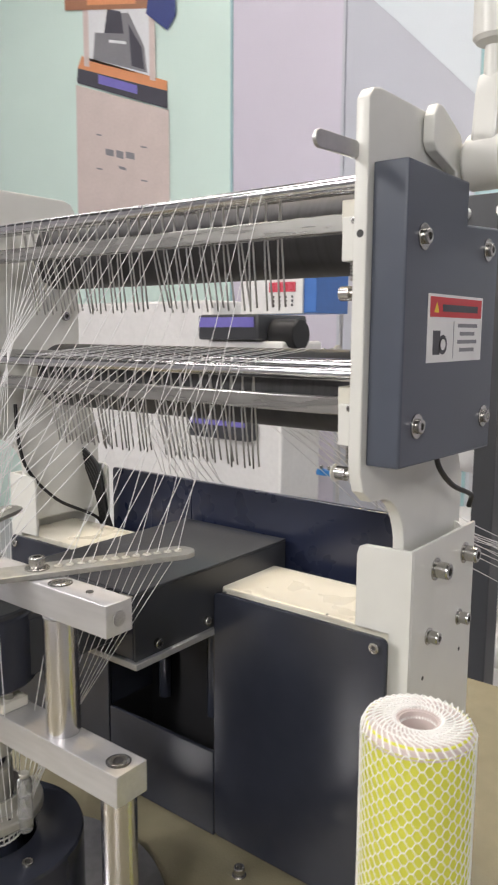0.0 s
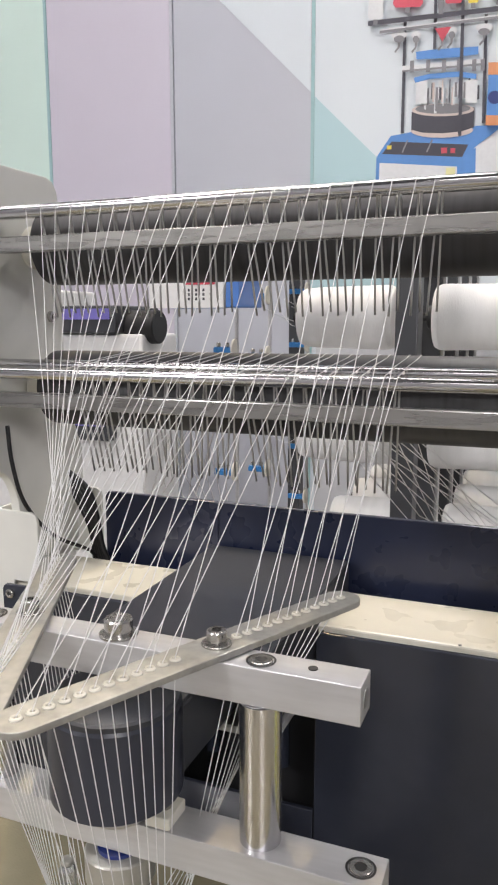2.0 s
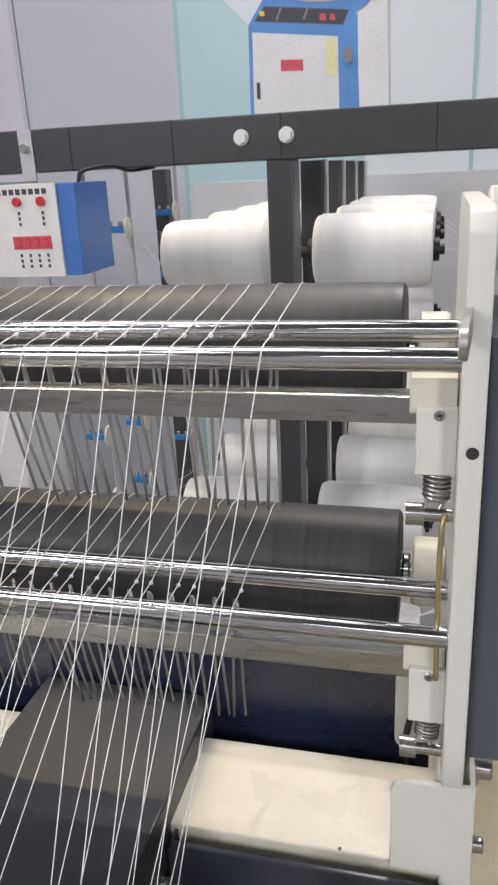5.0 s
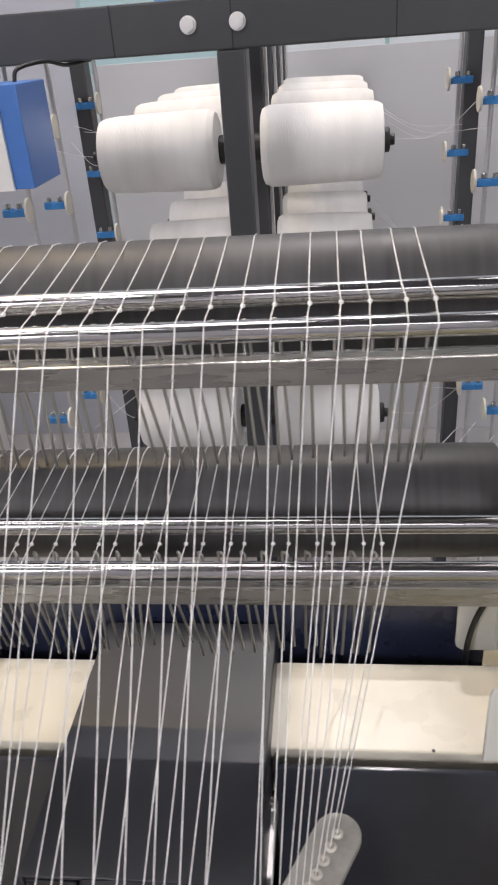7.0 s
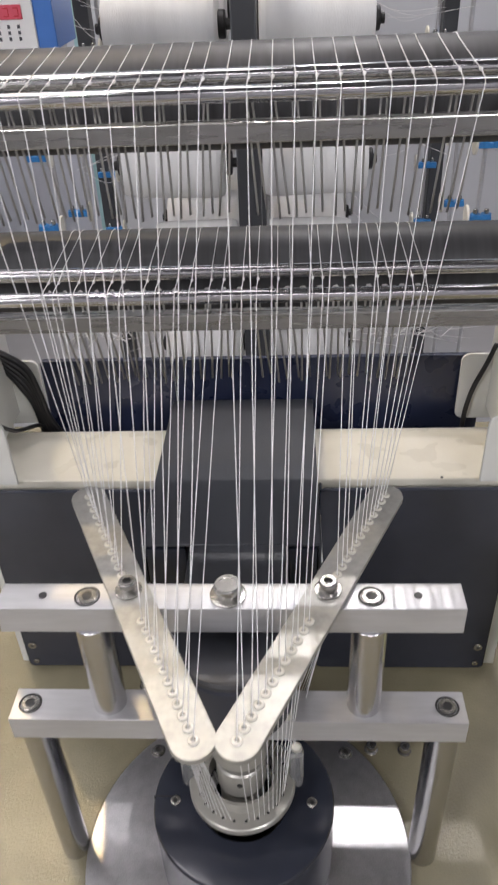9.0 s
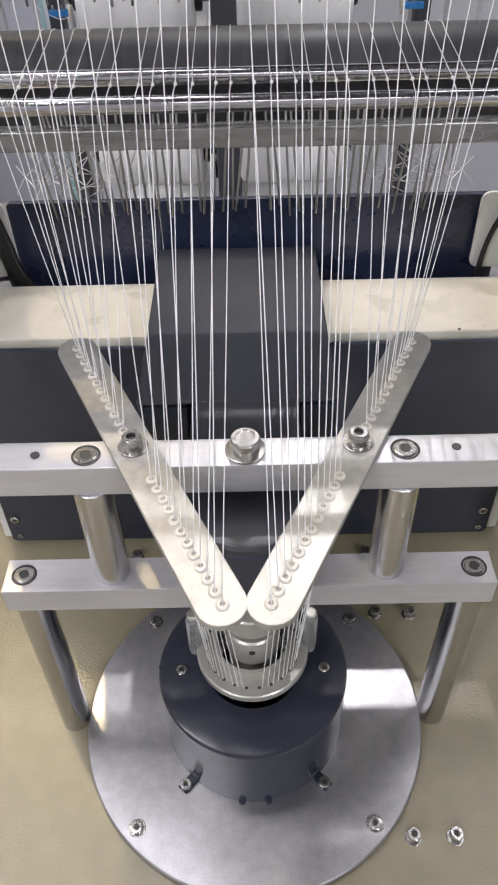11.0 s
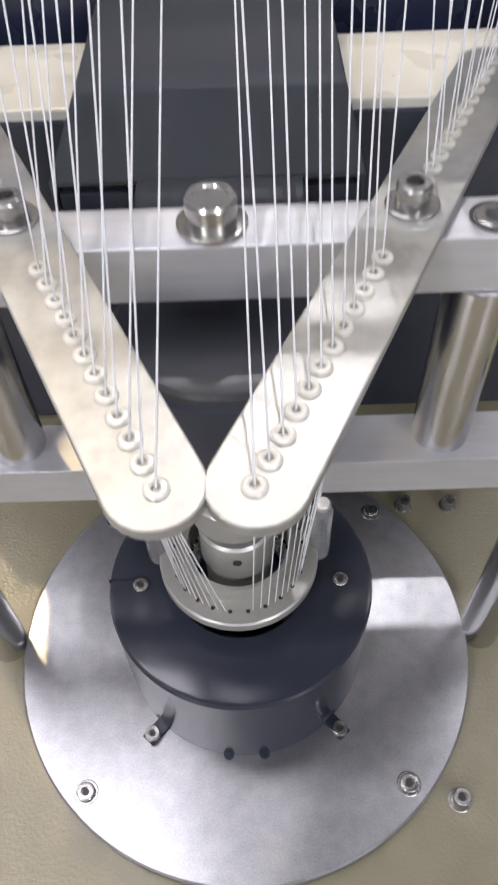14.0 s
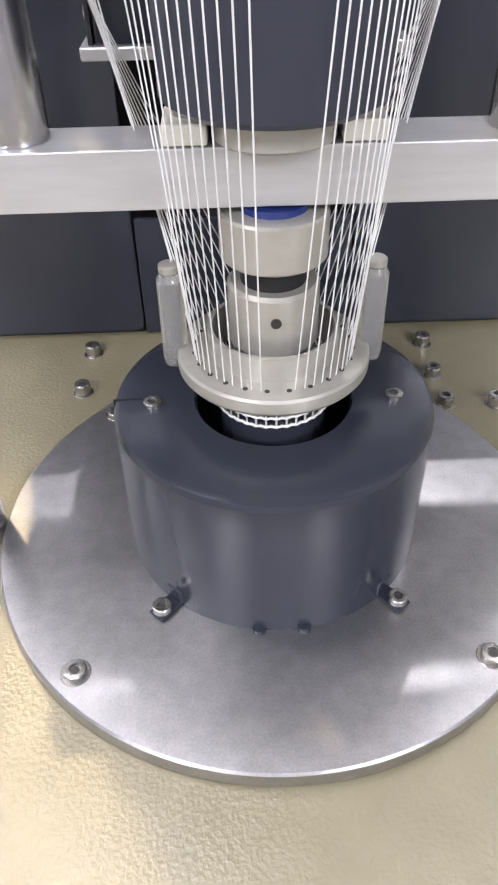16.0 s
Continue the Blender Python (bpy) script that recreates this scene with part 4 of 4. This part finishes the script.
for x in (-0.392, -0.208, -0.026, 0.215, 0.42):
    part("joint_line", bm_box(x - 0.001, x + 0.001, FY - 0.0006, FY + 0.002, 0.672, 0.742), "black", fr)
for x in (-0.671, -0.598, -0.091, -0.017, 0.62, 0.70):
    b = part("bolt", join(cyl(0.0105, -0.012, 0.0, "y", at=(x, FY, 0.7085), seg=6), cyl(0.0125, -0.002, 0.0, "y", at=(x, FY, 0.7085), seg=24)), "zinc", fr)
YS = (1.39, 1.70, 1.96, 2.20)
for x in (-0.03,):
    for k, y in enumerate((1.185, 1.50, 1.80, 2.08, 2.34)):
        part("post", bm_box(x - 0.022, x + 0.022, y - 0.03, y + 0.03, FLOOR_Z, 0.672, 0.003), "frame", fr)
        if k:
            part("slotted_rail", bm_box(x + 0.023, x + 0.029, y - 0.014, y + 0.014, FLOOR_Z, 0.672), "alu_bar", fr, "aluminium slotted rail")
part("depth_beam", bm_box(-0.055, -0.005, FY + 0.06, 2.40, 0.69, 0.735, 0.003), "frame", fr)
for x in (-0.43, 0.42):
    for y in (1.70,):
        part("post", bm_box(x - 0.017, x + 0.017, y - 0.022, y + 0.022, FLOOR_Z, 0.672, 0.003), "frame", fr)
    part("depth_beam", bm_box(x - 0.02, x + 0.02, FY + 0.06, 2.34, 0.69, 0.735, 0.003), "frame", fr)

ZS = (0.502, 0.238, -0.062, -0.355)
pk = None
for z in ZS:
    for y in YS:
        for s in (-1, 1):
            m = pose(-0.05, y, z, 0, 0, 0 if s > 0 else 180)
            if pk is None:
                pk = thing("yarn_package", "white wound yarn package on a black creel spindle", "yarn package", "yarn packages")
                prof = [(0.024, 0.040), (0.058, 0.041), (0.066, 0.044), (0.0715, 0.055), (0.0722, 0.07), (0.0690, 0.228), (0.0665, 0.252), (0.062, 0.262), (0.050, 0.264), (0.024, 0.264)]
                part("winding", bm_turn(prof, "x", seg=56), "cone", pk)
                part("spindle", cyl(0.010, -0.005, 0.285, "x", seg=16), "cable", pk, "black spindle")
                part("tube_end", cyl(0.026, 0.026, 0.0405, "x", seg=28, bev=0.002), "cable", pk)
                part("tube_end", cyl(0.022, 0.2635, 0.276, "x", seg=28, bev=0.002), "cable", pk)
                pk.matrix_basis = m
            else:
                copy_thing(pk, m)

# yarn tensioners on upright rods
tens = None
TENS = []
for s, xx in ((-1, -0.375), (1, 0.35)):
    for k, y in enumerate((1.27, 1.43, 1.68)):
        x = xx + s * (0.075 - 0.022 * k)
        rd = thing("tensioner_rod", "thin galvanised upright rod in the creel", "rod", "creel rods", at=(x + 0.012, y + 0.012, 0))
        part("rod", cyl(0.0045, FLOOR_Z, 0.69, seg=12), "alu_bar", rd)
        for z in (0.575, 0.43, 0.29, 0.145, 0.0):
            TENS.append((x, y, z - 0.02 * (k % 2), s))
for x, y, z, s in TENS:
    m = pose(x, y, z, 0, 0, 0 if s < 0 else 180)
    if tens is None:
        tens = thing("yarn_tensioner", "blue plastic yarn tensioner with a white disc", "tensioner", "tensioners")
        part("body", join(bm_box(-0.038, 0.008, -0.009, 0.009, -0.008, 0.004, 0.002), cyl(0.011, -0.004, 0.006, at=(-0.028, 0, 0), seg=20), cyl(0.010, -0.004, 0.006, at=(-0.006, 0, 0), seg=20)), "blue", tens)
        part("disc", bm_turn([(0.005, 0.006), (0.022, 0.006), (0.0225, 0.008), (0.022, 0.0105), (0.004, 0.0115)], "x", at=(0.004, 0, 0.002), seg=32), "plastic", tens, "white tension disc")
        for x2 in (-0.028, -0.006):
            part("knob", cyl(0.005, 0.006, 0.016, at=(x2, 0, 0), seg=14, bev=0.001), "screw", tens)
        tens.matrix_basis = m
    else:
        copy_thing(tens, m)

# threads inside the creel
lines = []
r2 = random.Random(9)
for z in ZS[:3]:
    for y in YS:
        for s in (-1, 1):
            tx, ty, tz = (-0.40 if s < 0 else 0.385), 1.28 + r2.random() * 0.4, z + 0.03 + r2.uniform(-0.05, 0.06)
            p0 = Vector((-0.03 + s * 0.27, y, z))
            p1 = Vector((tx, ty, tz))
            mid = (p0 + p1) / 2 - Vector((0, 0, 0.03))
            lines.append(bm_tube(spline([p0, mid, p1], 6), 0.0006, 4, False))
# two crossing fans of threads that climb from the creel's lower guides to the back of the lower roller
for s in (-1, 1):
    for i in range(14):
        cross = (i * 5) % 14
        a = (s * (0.052 + 0.0062 * i), 0.322, 0.402)
        b = (s * (0.105 + 0.0085 * cross), 0.455, 0.285 + 0.003 * (i % 4))
        c = (s * (0.31 + 0.012 * cross), 1.16 + 0.02 * (i % 3), -0.10 + 0.03 * (i % 5))
        lines.append(bm_tube([a, b, c], 0.0005, 4, False))
v, f = add_tubes(lines)
me = bpy.data.meshes.new("creel_threads")
me.from_pydata(v, [], f)
me.materials.append(M["yarn"])
tagged(new("creel_threads", me), "fine white threads running from the creel to the rollers", "threads", kind="stuff")

# control box hung from the creel beam
cb = thing("control_box", "white and blue yarn-break control box with red display", "control box")
part("hanger", join(bm_box(-0.487, -0.461, FY - 0.004, FY - 0.0005, 0.62, 0.742, 0.0008), bm_box(-0.479, -0.461, 0.98, FY - 0.002, 0.655, 0.659)), "alu_bar", cb, "galvanised hanger strap")
part("hanger_bolt", cyl(0.008, -0.009, 0.0, "y", at=(-0.474, FY - 0.004, 0.712), seg=6), "screw", cb)
part("case", bm_box(-0.48, -0.300, 0.962, 1.08, 0.520, 0.654, 0.0015), "bluep", cb, "blue painted case")
face = part("face_plate", bm_box(-0.4815, -0.3285, 0.957, 0.9625, 0.519, 0.655, 0.001), "label", cb, "white printed face plate")
for x, m_ in ((-0.353, "red"), (-0.3925, "red"), (-0.442, "green")):
    part("button", bm_turn([(0.0065, -0.006), (0.0065, -0.0005), (0.0055, 0.0)], "y", at=(x, 0.957, 0.630), seg=20), m_, face)
disp = part("display", bm_box(-0.408, -0.3445, 0.9545, 0.957, 0.561, 0.580, 0.0006), "pred", face, "dark red digit display")
for i in range(4):
    x = -0.4015 + i * 0.0150
    part("digit", join(bm_box(x, x + 0.008, 0.9540, 0.9545, 0.575, 0.5765), bm_box(x, x + 0.008, 0.9540, 0.9545, 0.5645, 0.566), bm_box(x + 0.0068, x + 0.008, 0.9540, 0.9545, 0.566, 0.575)), "redled", disp)
for i in range(9):
    x = -0.437 + i * 0.0108
    part("character_bar", bm_box(x, x + 0.0075, 0.9565, 0.957, 0.640, 0.648), "ink", face)
for x in (-0.353, -0.3925):
    for z in (0.611, 0.603, 0.595):
        part("character_bar", bm_box(x - 0.002, x + 0.002, 0.9565, 0.957, z, z + 0.005), "ink", face)
for i in range(4):
    for z in (0.549, 0.541, 0.533):
        part("character_bar", bm_box(-0.400 + i * 0.015, -0.396 + i * 0.015, 0.9565, 0.957, z, z + 0.005), "ink", face)
cable([(-0.33, 1.04, 0.654), (-0.325, 1.05, 0.67), (-0.30, 1.10, 0.676), (-0.285, 1.15, 0.668), (-0.26, 1.20, 0.672)], 0.003, "grey-black cable from the control box")

# dark machine standing far behind
dm = thing("printer_unit", "dark machine unit with violet stripe, far behind", "machine")
part("body", bm_box(-1.36, -1.08, 1.8, 2.1, 0.455, 0.545, 0.01), "frame", dm)
part("violet_stripe", bm_box(-1.35, -1.10, 1.797, 1.8, 0.50, 0.535), "purple", dm)
part("roller", cyl(0.055, -1.08, -0.97, "x", at=(0, 1.9, 0.475), seg=32, bev=0.004), "cable", dm)
part("body", bm_box(-1.40, -1.10, 1.78, 1.83, 0.10, 0.20, 0.01), "frame", dm)
part("violet_stripe", bm_box(-1.38, -1.12, 1.777, 1.78, 0.15, 0.185), "purple", dm)
part("housing", bm_box(-2.3, -1.345, 1.86, 2.1, FLOOR_Z, 0.60, 0.01), "label", dm, "white side housing")
part("stand", bm_box(-1.34, -1.0, 1.83, 2.08, FLOOR_Z, 0.452, 0.01), "label", dm, "white lower housing")
